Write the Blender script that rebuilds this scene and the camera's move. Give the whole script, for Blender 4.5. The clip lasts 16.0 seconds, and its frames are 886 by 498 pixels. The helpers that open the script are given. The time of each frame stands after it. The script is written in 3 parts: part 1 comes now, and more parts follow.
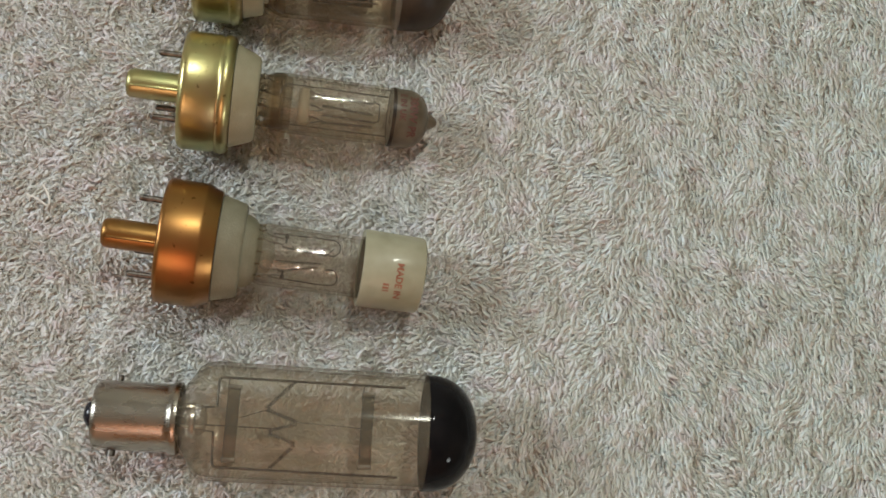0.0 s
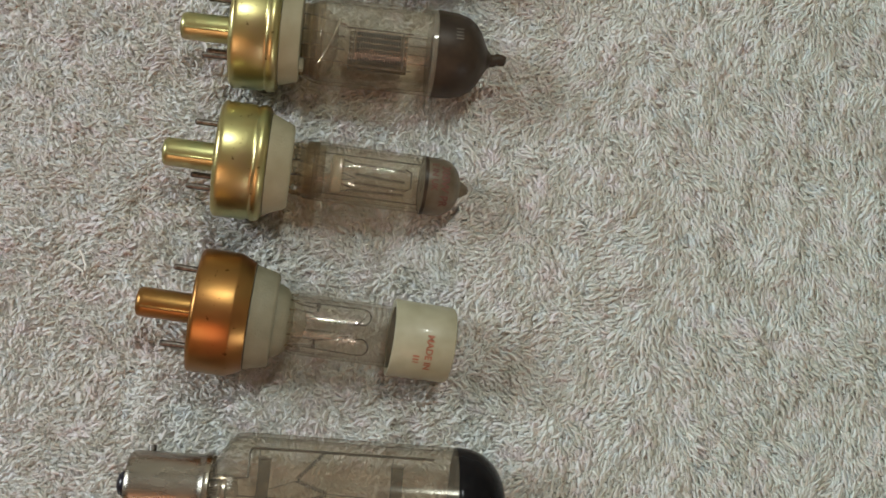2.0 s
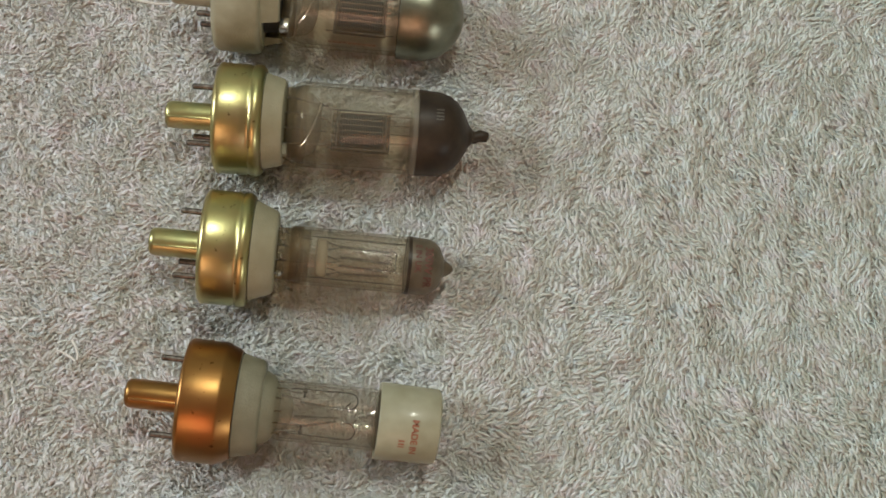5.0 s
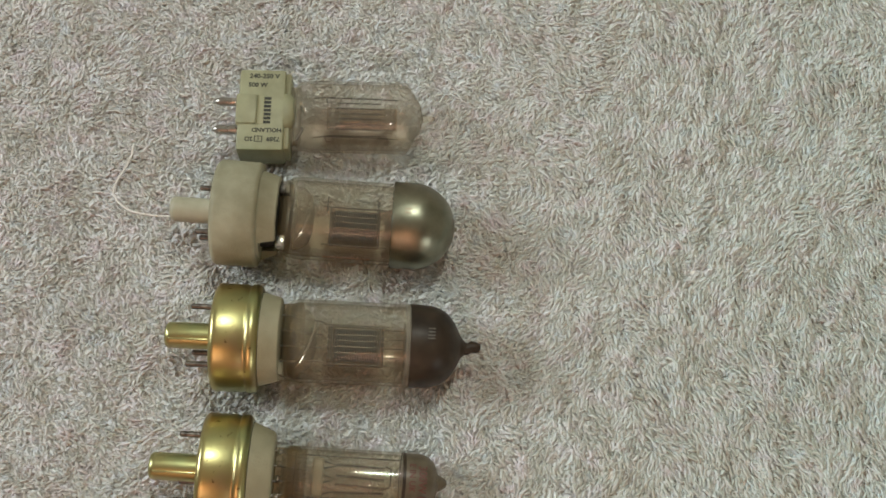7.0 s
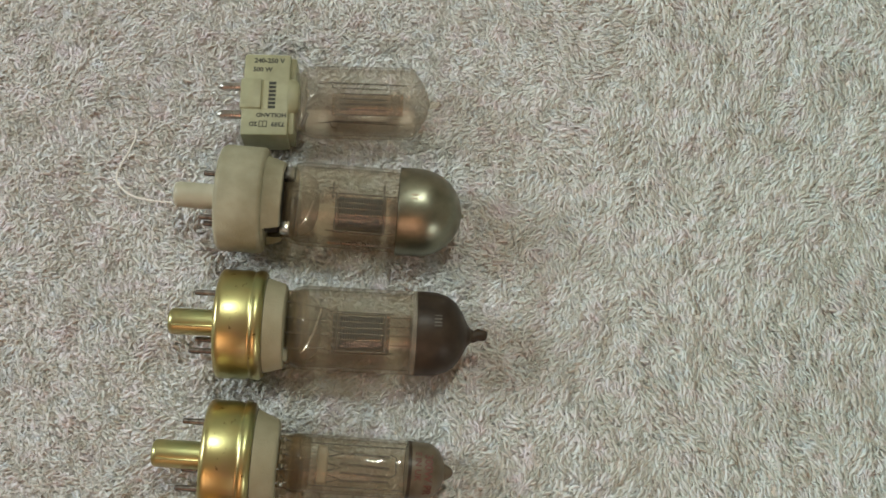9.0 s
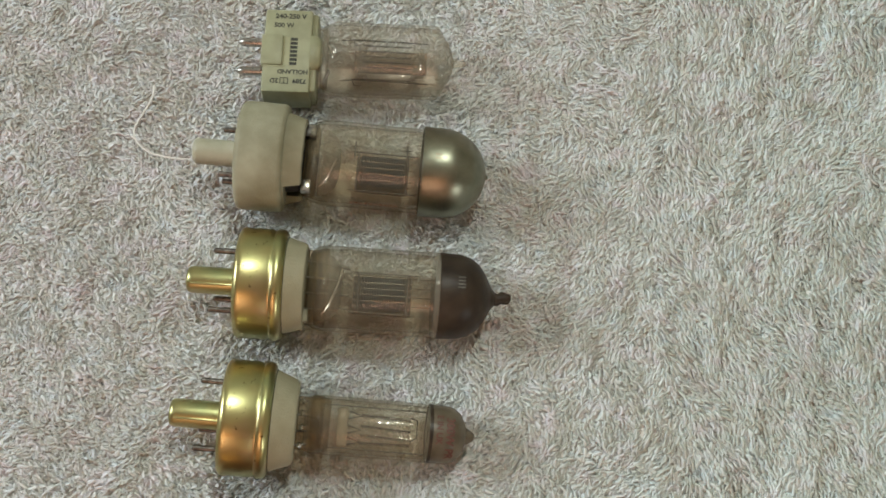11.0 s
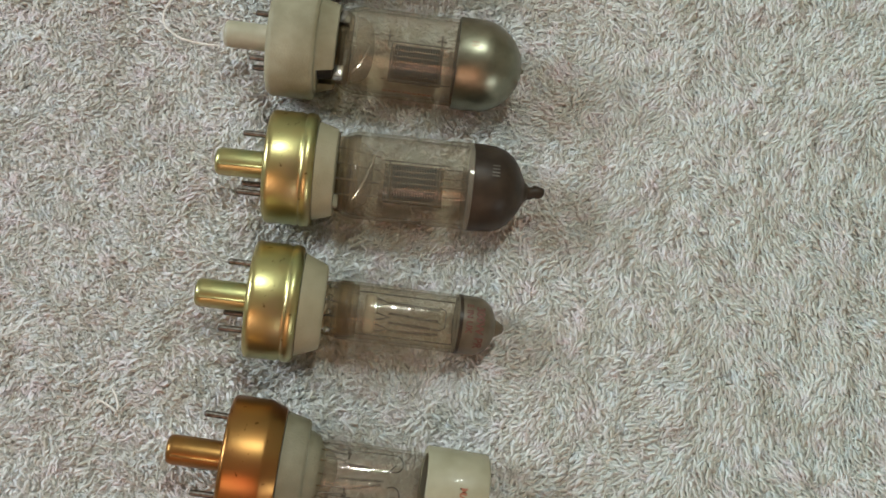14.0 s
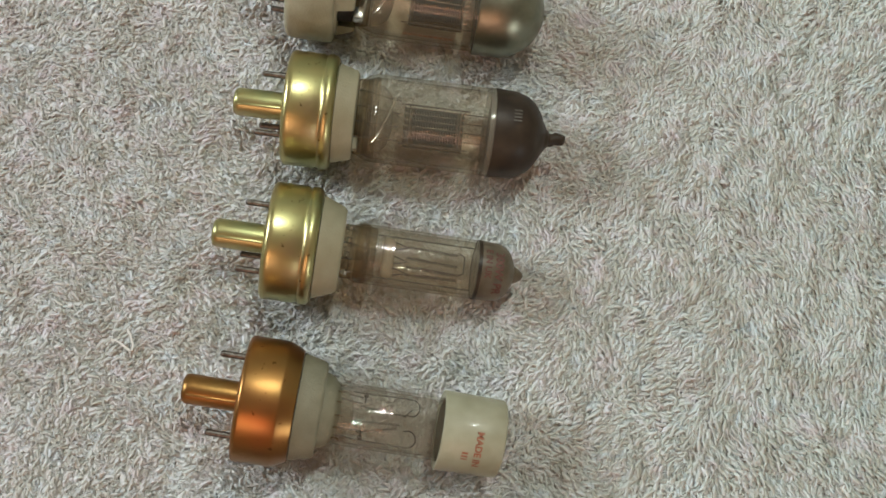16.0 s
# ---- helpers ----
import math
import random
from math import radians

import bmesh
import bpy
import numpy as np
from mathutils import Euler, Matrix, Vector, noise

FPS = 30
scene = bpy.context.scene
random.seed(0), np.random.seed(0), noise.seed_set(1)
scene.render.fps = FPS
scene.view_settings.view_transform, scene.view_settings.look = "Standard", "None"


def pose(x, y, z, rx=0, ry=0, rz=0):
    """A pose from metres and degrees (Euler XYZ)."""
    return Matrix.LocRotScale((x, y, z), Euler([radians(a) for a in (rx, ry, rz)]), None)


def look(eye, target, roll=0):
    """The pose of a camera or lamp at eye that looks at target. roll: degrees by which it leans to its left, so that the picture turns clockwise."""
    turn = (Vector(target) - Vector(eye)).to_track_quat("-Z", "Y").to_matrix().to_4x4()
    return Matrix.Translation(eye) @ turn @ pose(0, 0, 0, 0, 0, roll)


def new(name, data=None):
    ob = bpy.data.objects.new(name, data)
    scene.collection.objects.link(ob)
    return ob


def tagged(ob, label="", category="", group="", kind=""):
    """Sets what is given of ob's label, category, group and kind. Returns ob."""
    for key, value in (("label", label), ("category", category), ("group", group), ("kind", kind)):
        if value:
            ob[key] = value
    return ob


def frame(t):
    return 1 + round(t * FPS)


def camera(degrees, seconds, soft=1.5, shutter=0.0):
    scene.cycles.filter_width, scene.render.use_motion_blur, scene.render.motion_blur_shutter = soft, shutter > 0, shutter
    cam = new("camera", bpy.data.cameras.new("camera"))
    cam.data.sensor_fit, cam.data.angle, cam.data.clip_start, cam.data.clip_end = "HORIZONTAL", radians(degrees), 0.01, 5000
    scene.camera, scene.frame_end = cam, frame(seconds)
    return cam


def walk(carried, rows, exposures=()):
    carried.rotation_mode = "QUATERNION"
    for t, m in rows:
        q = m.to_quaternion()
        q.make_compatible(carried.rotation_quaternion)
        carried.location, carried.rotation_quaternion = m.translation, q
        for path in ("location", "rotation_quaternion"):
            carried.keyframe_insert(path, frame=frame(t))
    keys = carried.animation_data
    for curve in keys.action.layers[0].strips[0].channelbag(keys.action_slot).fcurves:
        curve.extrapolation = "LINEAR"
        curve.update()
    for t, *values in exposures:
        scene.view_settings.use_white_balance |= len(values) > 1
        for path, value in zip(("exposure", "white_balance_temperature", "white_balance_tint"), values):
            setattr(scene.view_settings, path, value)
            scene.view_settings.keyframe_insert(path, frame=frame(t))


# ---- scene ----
cam = camera(46.0, 16.0, soft=1.7)
PATH = [
    (0, -0.01858, -0.06644, 0.24152, 15.393, -7.180, 9.464),
    (0.5, -0.02177, -0.06497, 0.24459, 15.647, -7.421, 9.864),
    (1, -0.01900, -0.06051, 0.24802, 15.807, -7.342, 9.343),
    (1.5, -0.02217, -0.05781, 0.24644, 15.964, -6.753, 10.243),
    (2, -0.02228, -0.05385, 0.24627, 15.843, -5.944, 10.478),
    (2.5, -0.02402, -0.05146, 0.24533, 15.882, -5.563, 10.759),
    (3, -0.02477, -0.05095, 0.24626, 15.799, -5.467, 10.787),
    (3.2, -0.02566, -0.04988, 0.24637, 15.646, -5.396, 10.908),
    (5.3, -0.01317, -0.03100, 0.25501, 16.196, -3.505, 9.380),
    (5.5, -0.01303, -0.02764, 0.25563, 16.161, -3.375, 9.354),
    (6, -0.01533, -0.01667, 0.26060, 16.693, -3.281, 9.489),
    (6.5, -0.01406, -0.00733, 0.26717, 17.739, -2.964, 9.174),
    (7, -0.01538, 0.00223, 0.27221, 19.034, -2.640, 8.844),
    (7.5, -0.01622, 0.00321, 0.27135, 19.802, -2.712, 8.914),
    (8, -0.01653, 0.00084, 0.27025, 19.614, -2.775, 8.985),
    (8.5, -0.01588, 0.00059, 0.26901, 19.344, -2.717, 8.894),
    (9, -0.01646, 0.00036, 0.26822, 18.899, -2.682, 9.063),
    (11.5, -0.02119, -0.00513, 0.25977, 17.596, -2.827, 10.004),
    (12, -0.01948, -0.00901, 0.25751, 17.633, -2.901, 10.245),
    (12.5, -0.02060, -0.01519, 0.25451, 17.370, -2.990, 10.978),
    (13, -0.02156, -0.01856, 0.25210, 16.778, -2.859, 11.386),
    (13.5, -0.02459, -0.02225, 0.25189, 16.673, -3.103, 11.659),
    (14, -0.02425, -0.02347, 0.25047, 16.477, -3.284, 11.600),
    (14.5, -0.02437, -0.02428, 0.24914, 16.114, -3.346, 11.911),
    (15, -0.02639, -0.02776, 0.24766, 15.983, -3.644, 12.187),
    (15.5, -0.02632, -0.02986, 0.24581, 15.617, -3.607, 12.312),
    (16, -0.02735, -0.03103, 0.24582, 15.188, -3.639, 12.553),
]
walk(cam, [(t, pose(x, y, z, rx, ry, rz)) for t, x, y, z, rx, ry, rz in PATH], exposures=[(0, 0.05, 6660, 14), (2, 0.01, 6640, 13), (7, 0.05, 6700, 12), (9, 0.09, 6680, 11), (11.5, 0.17, 6480, 10.5), (16.0, 0.15, 6450, 11.5)])

# ---- light: unseen windows and a ceiling lamp, plus an added orange lamp ----
world = bpy.data.worlds.new("sky")
scene.world = world
world.use_nodes = True
sky = world.node_tree.nodes.new("ShaderNodeTexSky")
sky.sky_type = "NISHITA"
sky.sun_disc = False
sky.sun_elevation, sky.sun_rotation = radians(40), radians(200)
background = world.node_tree.nodes["Background"]
background.inputs["Strength"].default_value = 0.1
world.node_tree.links.new(sky.outputs[0], background.inputs[0])


def window_light(name, eye, target, wide, high, watts, colour):
    data = bpy.data.lights.new(name, "AREA")
    data.shape, data.size, data.size_y, data.energy, data.color = "RECTANGLE", wide, high, watts, colour
    ob = new(name, data)
    ob.matrix_world = look(eye, target)
    return ob


window_light("ceiling_lamp", (0.25, 1.16, 2.74), (0.2, 1.0, 0.0), 0.05, 0.45, 25, (0.90, 1.0, 0.92))
window_light("window_light_west", (-2.14, 0.1, 1.3), (0, 0.05, 0.2), 0.8, 0.8, 35, (0.88, 1.0, 1.04))
window_light("window_light_east", (2.14, -1.98, 0.85), (0.2, -0.2, 0.2), 0.36, 0.42, 9, (0.90, 1.0, 0.98))
# added lamp out of view: gives the metal shells their orange reflections
window_light("orange_light_south", (0.0, -2.14, 1.85), (0.0, 0, 0.4), 0.95, 1.3, 9.0, (1.0, 0.43, 0.18))


# ---- materials ----
def material(name, rough=0.5, metal=0.0):
    m = bpy.data.materials.new(name)
    m.use_nodes = True
    b = m.node_tree.nodes["Principled BSDF"]
    b.inputs["Roughness"].default_value, b.inputs["Metallic"].default_value = rough, metal
    return m, m.node_tree.nodes, m.node_tree.links, b


def noise_node(nodes, links, scale, detail=4, stretch=(1, 1, 1), kind="Object"):
    co, mp, n = nodes.new("ShaderNodeTexCoord"), nodes.new("ShaderNodeMapping"), nodes.new("ShaderNodeTexNoise")
    mp.inputs["Scale"].default_value = stretch
    n.inputs["Scale"].default_value, n.inputs["Detail"].default_value = scale, detail
    links.new(co.outputs[kind], mp.inputs[0])
    links.new(mp.outputs[0], n.inputs["Vector"])
    return n


def ramp(nodes, links, source, stops):
    r = nodes.new("ShaderNodeValToRGB")
    while len(r.color_ramp.elements) < len(stops):
        r.color_ramp.elements.new(0.5)
    for e, (at, c) in zip(r.color_ramp.elements, stops):
        e.position, e.color = at, (*c, 1)
    links.new(source, r.inputs[0])
    return r


def surface(name, dark, light, rough=0.5, metal=0.0, scale=300, fine=2500, bump=0.15, depth=0.0002, stretch=(1, 1, 1), wear=0.12, coat=0.0, spec=0.5):
    """Two scales of variation: patches in the colour and roughness, and fine relief."""
    m, nodes, links, b = material(name, rough, metal)
    n = noise_node(nodes, links, scale, 5, stretch)
    links.new(ramp(nodes, links, n.outputs[0], ((0.32, dark), (0.68, light))).outputs[0], b.inputs["Base Color"])
    mr = nodes.new("ShaderNodeMapRange")
    mr.inputs["To Min"].default_value, mr.inputs["To Max"].default_value = max(rough - wear, 0.02), min(rough + wear, 1)
    links.new(noise_node(nodes, links, scale * 2.3, 3, stretch).outputs[0], mr.inputs[0])
    links.new(mr.outputs[0], b.inputs["Roughness"])
    bp = nodes.new("ShaderNodeBump")
    bp.inputs["Strength"].default_value, bp.inputs["Distance"].default_value = bump, depth
    links.new(noise_node(nodes, links, fine, 4, stretch).outputs[0], bp.inputs["Height"])
    links.new(bp.outputs[0], b.inputs["Normal"])
    b.inputs["Specular IOR Level"].default_value = spec
    b.inputs["Coat Weight"].default_value, b.inputs["Coat Roughness"].default_value = coat, 0.12
    return m


def clear_glass(name, tint, gloss_rough=0.02, veil=0.0, shine=0.24):
    """Thin glass: it lets light through with a slight tint and mirrors more at grazing angles."""
    m = bpy.data.materials.new(name)
    m.use_nodes = True
    nodes, links = m.node_tree.nodes, m.node_tree.links
    nodes.remove(nodes["Principled BSDF"])
    out = nodes["Material Output"]
    clear, gloss, facing, power, mix = (nodes.new("ShaderNode" + k) for k in ("BsdfTransparent", "BsdfGlossy", "LayerWeight", "Math", "MixShader"))
    n = noise_node(nodes, links, 45, 2)
    dim = tuple(c * 0.97 for c in tint)
    links.new(ramp(nodes, links, n.outputs[0], ((0.35, dim), (0.65, tint))).outputs[0], clear.inputs[0])
    gloss.inputs["Color"].default_value = (shine, shine * 0.97, shine * 0.9, 1)
    gloss.inputs["Roughness"].default_value = gloss_rough
    facing.inputs["Blend"].default_value = 0.5
    power.operation = "POWER"
    power.inputs[1].default_value = 3.6
    share = nodes.new("ShaderNodeMapRange")
    share.inputs["To Min"].default_value, share.inputs["To Max"].default_value = 0.022, 0.7
    links.new(facing.outputs["Facing"], power.inputs[0])
    links.new(power.outputs[0], share.inputs[0])
    links.new(share.outputs[0], mix.inputs[0])
    links.new(clear.outputs[0], mix.inputs[1])
    links.new(gloss.outputs[0], mix.inputs[2])
    last = mix
    # pale veil: milkiness, and on the clear tubes painted haze that softens the towel
    if veil:
        veil_bsdf, mix2 = nodes.new("ShaderNodeBsdfDiffuse"), nodes.new("ShaderNodeMixShader")
        veil_bsdf.inputs[0].default_value = (0.58, 0.53, 0.42, 1)
        mr = nodes.new("ShaderNodeMapRange")
        mr.inputs["To Min"].default_value, mr.inputs["To Max"].default_value = veil * 0.6, veil * 1.4
        links.new(noise_node(nodes, links, 70, 2).outputs[0], mr.inputs[0])
        links.new(mr.outputs[0], mix2.inputs[0])
        links.new(mix.outputs[0], mix2.inputs[1])
        links.new(veil_bsdf.outputs[0], mix2.inputs[2])
        last = mix2
    links.new(last.outputs[0], out.inputs[0])
    return m


def sheen_metal(name, stops, rough):
    """Lacquered metal: green, gold and rosy patches stand in for reflections, with fine turning marks and a few dark
    specks.
    """
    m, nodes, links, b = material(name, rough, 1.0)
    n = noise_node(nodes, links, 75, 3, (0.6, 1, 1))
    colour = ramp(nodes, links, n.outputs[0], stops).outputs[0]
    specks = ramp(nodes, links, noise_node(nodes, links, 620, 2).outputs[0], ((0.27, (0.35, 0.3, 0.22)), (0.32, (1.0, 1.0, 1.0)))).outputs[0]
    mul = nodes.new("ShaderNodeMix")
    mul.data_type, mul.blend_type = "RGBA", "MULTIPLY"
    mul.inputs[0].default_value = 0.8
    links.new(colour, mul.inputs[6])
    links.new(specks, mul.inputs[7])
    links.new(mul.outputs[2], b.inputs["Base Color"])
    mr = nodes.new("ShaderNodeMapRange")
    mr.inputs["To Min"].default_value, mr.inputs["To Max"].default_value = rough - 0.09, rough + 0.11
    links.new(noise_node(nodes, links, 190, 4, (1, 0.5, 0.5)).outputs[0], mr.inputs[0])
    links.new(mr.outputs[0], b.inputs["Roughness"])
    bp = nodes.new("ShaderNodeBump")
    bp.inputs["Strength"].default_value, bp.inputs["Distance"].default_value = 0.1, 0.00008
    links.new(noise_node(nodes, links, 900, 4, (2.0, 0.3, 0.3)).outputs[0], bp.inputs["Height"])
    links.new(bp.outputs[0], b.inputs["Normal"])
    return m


GOLD = sheen_metal("gold_sheen_metal", ((0.34, (0.40, 0.45, 0.22)), (0.46, (0.50, 0.47, 0.22)), (0.56, (0.52, 0.45, 0.21)), (0.68, (0.54, 0.41, 0.24))), 0.32)
COPPER = sheen_metal("copper_lacquered_metal", ((0.34, (0.33, 0.195, 0.065)), (0.5, (0.36, 0.18, 0.058)), (0.68, (0.39, 0.165, 0.06))), 0.33)
NICKEL = surface("nickel_plated_metal", (0.36, 0.335, 0.285), (0.46, 0.43, 0.375), 0.28, 1.0, 260, 4000, 0.06, 0.00005, (0.3, 1, 1), 0.07)
SILVER = surface("silvered_coating", (0.21, 0.205, 0.15), (0.29, 0.285, 0.215), 0.35, 1.0, 240, 3000, 0.05, 0.00005, wear=0.08)
STEEL = surface("dull_steel", (0.09, 0.08, 0.07), (0.24, 0.22, 0.20), 0.42, 1.0, 900, 5000, 0.1, 0.00005)
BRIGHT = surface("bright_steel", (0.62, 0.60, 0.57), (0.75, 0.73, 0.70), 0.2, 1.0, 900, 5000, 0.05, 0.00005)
PIN_METAL = surface("greyed_pin_metal", (0.34, 0.33, 0.30), (0.5, 0.48, 0.44), 0.3, 1.0, 500, 5000, 0.05, 0.00005)
TUNGSTEN = surface("tungsten_wire", (0.05, 0.045, 0.04), (0.13, 0.12, 0.11), 0.42, 1.0, 900, 6000, 0.1, 0.00005)
GRID = surface("filament_grid_metal", (0.012, 0.014, 0.014), (0.03, 0.034, 0.032), 0.5, 0.2, 900, 6000, 0.1, 0.00005, spec=0.1)
CERAMIC = surface("cream_ceramic", (0.33, 0.31, 0.205), (0.405, 0.38, 0.265), 0.55, 0.0, 140, 1800, 0.4, 0.0003)
CHALK = surface("white_ceramic", (0.25, 0.235, 0.15), (0.40, 0.38, 0.27), 0.6, 0.0, 110, 1800, 0.45, 0.0003)
GREYED = surface("greyish_ceramic", (0.21, 0.20, 0.135), (0.30, 0.285, 0.205), 0.6, 0.0, 140, 1800, 0.45, 0.0003)
IVORY = surface("ivory_enamel", (0.31, 0.295, 0.195), (0.39, 0.37, 0.26), 0.45, 0.0, 170, 3200, 0.14, 0.00015, coat=0.2)
GREENISH = surface("pale_green_ceramic", (0.26, 0.26, 0.155), (0.345, 0.345, 0.215), 0.5, 0.0, 200, 3000, 0.2, 0.0002)
GREENISH_DARK = surface("ceramic_seam", (0.33, 0.33, 0.20), (0.4, 0.4, 0.26), 0.7, 0.0, 200, 3000, 0.2)
NYLON = surface("milky_plastic", (0.33, 0.315, 0.22), (0.43, 0.41, 0.31), 0.45, 0.0, 180, 2600, 0.15)
BLACK_GLOSS = surface("black_glossy_coating", (0.006, 0.006, 0.007), (0.012, 0.011, 0.012), 0.06, 0.0, 200, 2500, 0.02, 0.0001, wear=0.02, spec=0.08)
BLACK_MATT = surface("dark_brown_coating", (0.020, 0.014, 0.010), (0.056, 0.040, 0.027), 0.4, 0.0, 150, 2600, 0.15, 0.0001, wear=0.1, spec=0.22)
SMOKE = surface("smoky_brown_coating", (0.09, 0.07, 0.045), (0.17, 0.14, 0.098), 0.36, 0.0, 230, 2600, 0.1, 0.0001, wear=0.1, spec=0.3)
INSULATOR = surface("black_insulator", (0.008, 0.009, 0.014), (0.02, 0.02, 0.03), 0.2, 0.0, 300, 2500, 0.1)
INK_RED = surface("faded_red_ink", (0.27, 0.085, 0.045), (0.38, 0.16, 0.095), 0.6, 0.0, 900, 3000, 0.1)
INK_MAROON = surface("dark_red_ink", (0.09, 0.03, 0.02), (0.14, 0.055, 0.038), 0.6, 0.0, 900, 3000, 0.1)
INK_DARK = surface("dark_ink", (0.014, 0.014, 0.01), (0.05, 0.05, 0.035), 0.6, 0.0, 900, 3000, 0.1)
INK_GREY = surface("pale_grey_ink", (0.055, 0.043, 0.03), (0.075, 0.06, 0.042), 0.5, 0.0, 900, 3000, 0.1)
GAP_DARK = surface("near_black_gap", (0.012, 0.01, 0.008), (0.03, 0.026, 0.02), 0.8, 0.0, 400, 3000, 0.2)
COTTON_THREAD = surface("white_thread_fibre", (0.78, 0.76, 0.72), (0.86, 0.84, 0.8), 0.8, 0.0, 900, 4000, 0.2)
FROST = clear_glass("frosted_stem_glass", (0.93, 0.92, 0.89), 0.10, 0.2, 0.8)
CLEAR = clear_glass("clear_bulb_glass", (0.975, 0.968, 0.95), 0.012, 0.045, 0.6)
TUBE_GLASS = clear_glass("faintly_smoked_glass", (0.965, 0.945, 0.912), 0.12, 0.06, 0.4)
SMOKED = clear_glass("slightly_smoked_glass", (0.96, 0.94, 0.895), 0.015, 0.055, 0.55)
HAZY = clear_glass("hazy_bulb_glass", (0.975, 0.962, 0.94), 0.04, 0.06, 0.6)
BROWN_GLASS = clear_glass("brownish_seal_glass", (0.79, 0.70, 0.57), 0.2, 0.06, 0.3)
MICA = clear_glass("mica_plate", (0.62, 0.56, 0.46), 0.3, 0.06, 0.06)
ROSY = clear_glass("rosy_tinted_plate", (0.95, 0.86, 0.78), 0.4, 0.08, 0.04)
MILK = clear_glass("milky_bridge_glass", (0.9, 0.88, 0.84), 0.15, 0.4, 0.5)
DARK_BACKING = surface("dark_teal_backing", (0.012, 0.018, 0.018), (0.035, 0.048, 0.046), 0.35, 0.2, 500, 4000, 0.1, 0.00005, spec=0.2)


def tint_node(nodes, links, factor, base, tint):
    mul = nodes.new("ShaderNodeMix")
    mul.data_type, mul.blend_type = "RGBA", "MULTIPLY"
    mul.inputs[0].default_value = factor
    links.new(base, mul.inputs[6])
    links.new(tint, mul.inputs[7])
    return mul.outputs[2]


def towel_material(name, lo, hi, fine):
    """Cotton whose shade drifts in patches, with rosy, olive and bluish hints; a colour cast is painted in, rosier at
    one side and greener at the other.
    """
    m, nodes, links, b = material(name, 0.9)
    g = nodes.new("ShaderNodeNewGeometry")
    big = noise_node(nodes, links, 125, 3, (1.25, 0.7, 1))
    add = nodes.new("ShaderNodeMath")
    add.operation = "MULTIPLY_ADD"
    add.inputs[1].default_value = 0.34
    links.new(g.outputs["Random Per Island"], add.inputs[0])
    half = nodes.new("ShaderNodeMath")
    half.operation = "MULTIPLY"
    half.inputs[1].default_value = 0.98
    links.new(big.outputs[0], half.inputs[0])
    links.new(half.outputs[0], add.inputs[2])
    colour = ramp(nodes, links, add.outputs[0], ((0.42, lo), (0.82, hi))).outputs[0]
    hue = noise_node(nodes, links, 140, 3, (1.0, 1.3, 1))
    hints = ramp(nodes, links, hue.outputs[0], ((0.3, (1.0, 0.93, 0.945)), (0.43, (1.0, 0.985, 0.97)), (0.55, (0.965, 0.975, 0.925)), (0.68, (0.95, 0.99, 1.0)))).outputs[0]
    colour = tint_node(nodes, links, 1.0, colour, hints)
    # rosy-to-green colour cast across the camera's view, put into the cotton's colour
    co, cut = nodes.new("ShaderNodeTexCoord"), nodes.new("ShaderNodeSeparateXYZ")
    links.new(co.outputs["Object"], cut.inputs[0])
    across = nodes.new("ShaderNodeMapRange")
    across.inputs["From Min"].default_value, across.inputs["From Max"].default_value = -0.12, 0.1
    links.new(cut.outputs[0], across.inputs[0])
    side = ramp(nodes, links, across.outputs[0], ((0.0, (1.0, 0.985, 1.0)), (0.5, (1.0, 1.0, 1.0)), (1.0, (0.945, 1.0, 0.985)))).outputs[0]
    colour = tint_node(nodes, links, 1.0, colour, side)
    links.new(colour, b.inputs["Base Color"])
    thin, both = nodes.new("ShaderNodeBsdfTranslucent"), nodes.new("ShaderNodeMixShader")
    both.inputs[0].default_value = 0.25
    links.new(colour, thin.inputs[0])
    links.new(b.outputs[0], both.inputs[1])
    links.new(thin.outputs[0], both.inputs[2])
    links.new(both.outputs[0], nodes["Material Output"].inputs[0])
    b.inputs["Sheen Weight"].default_value, b.inputs["Sheen Roughness"].default_value = 0.35, 0.5
    b.inputs["Specular IOR Level"].default_value = 0.25
    bp = nodes.new("ShaderNodeBump")
    bp.inputs["Strength"].default_value, bp.inputs["Distance"].default_value = 0.35, 0.0001
    links.new(noise_node(nodes, links, fine, 3).outputs[0], bp.inputs["Height"])
    links.new(bp.outputs[0], b.inputs["Normal"])
    return m


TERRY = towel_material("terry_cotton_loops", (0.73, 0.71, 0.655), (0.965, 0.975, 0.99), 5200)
WEAVE = surface("towel_ground_weave", (0.84, 0.81, 0.75), (0.9, 0.88, 0.83), 0.95, 0.0, 120, 900, 0.8, 0.001)
PLASTER = surface("wall_plaster", (0.44, 0.43, 0.37), (0.50, 0.49, 0.43), 0.8, 0.0, 3, 60, 0.2, 0.003)
CEILING = surface("ceiling_paint", (0.62, 0.61, 0.57), (0.68, 0.67, 0.63), 0.8, 0.0, 3, 60, 0.2, 0.003)
TERRACOTTA = surface("warm_bounce_wall", (0.56, 0.28, 0.15), (0.64, 0.34, 0.19), 0.7, 0.0, 3, 60, 0.2, 0.003)
FLOORING = surface("floor_boards", (0.24, 0.15, 0.08), (0.34, 0.22, 0.12), 0.5, 0.0, 6, 80, 0.2, 0.002, (1, 8, 1))

# ---- mesh helpers (lengths of lamp parts in millimetres along the lamp's own axis) ----
MM = 0.001


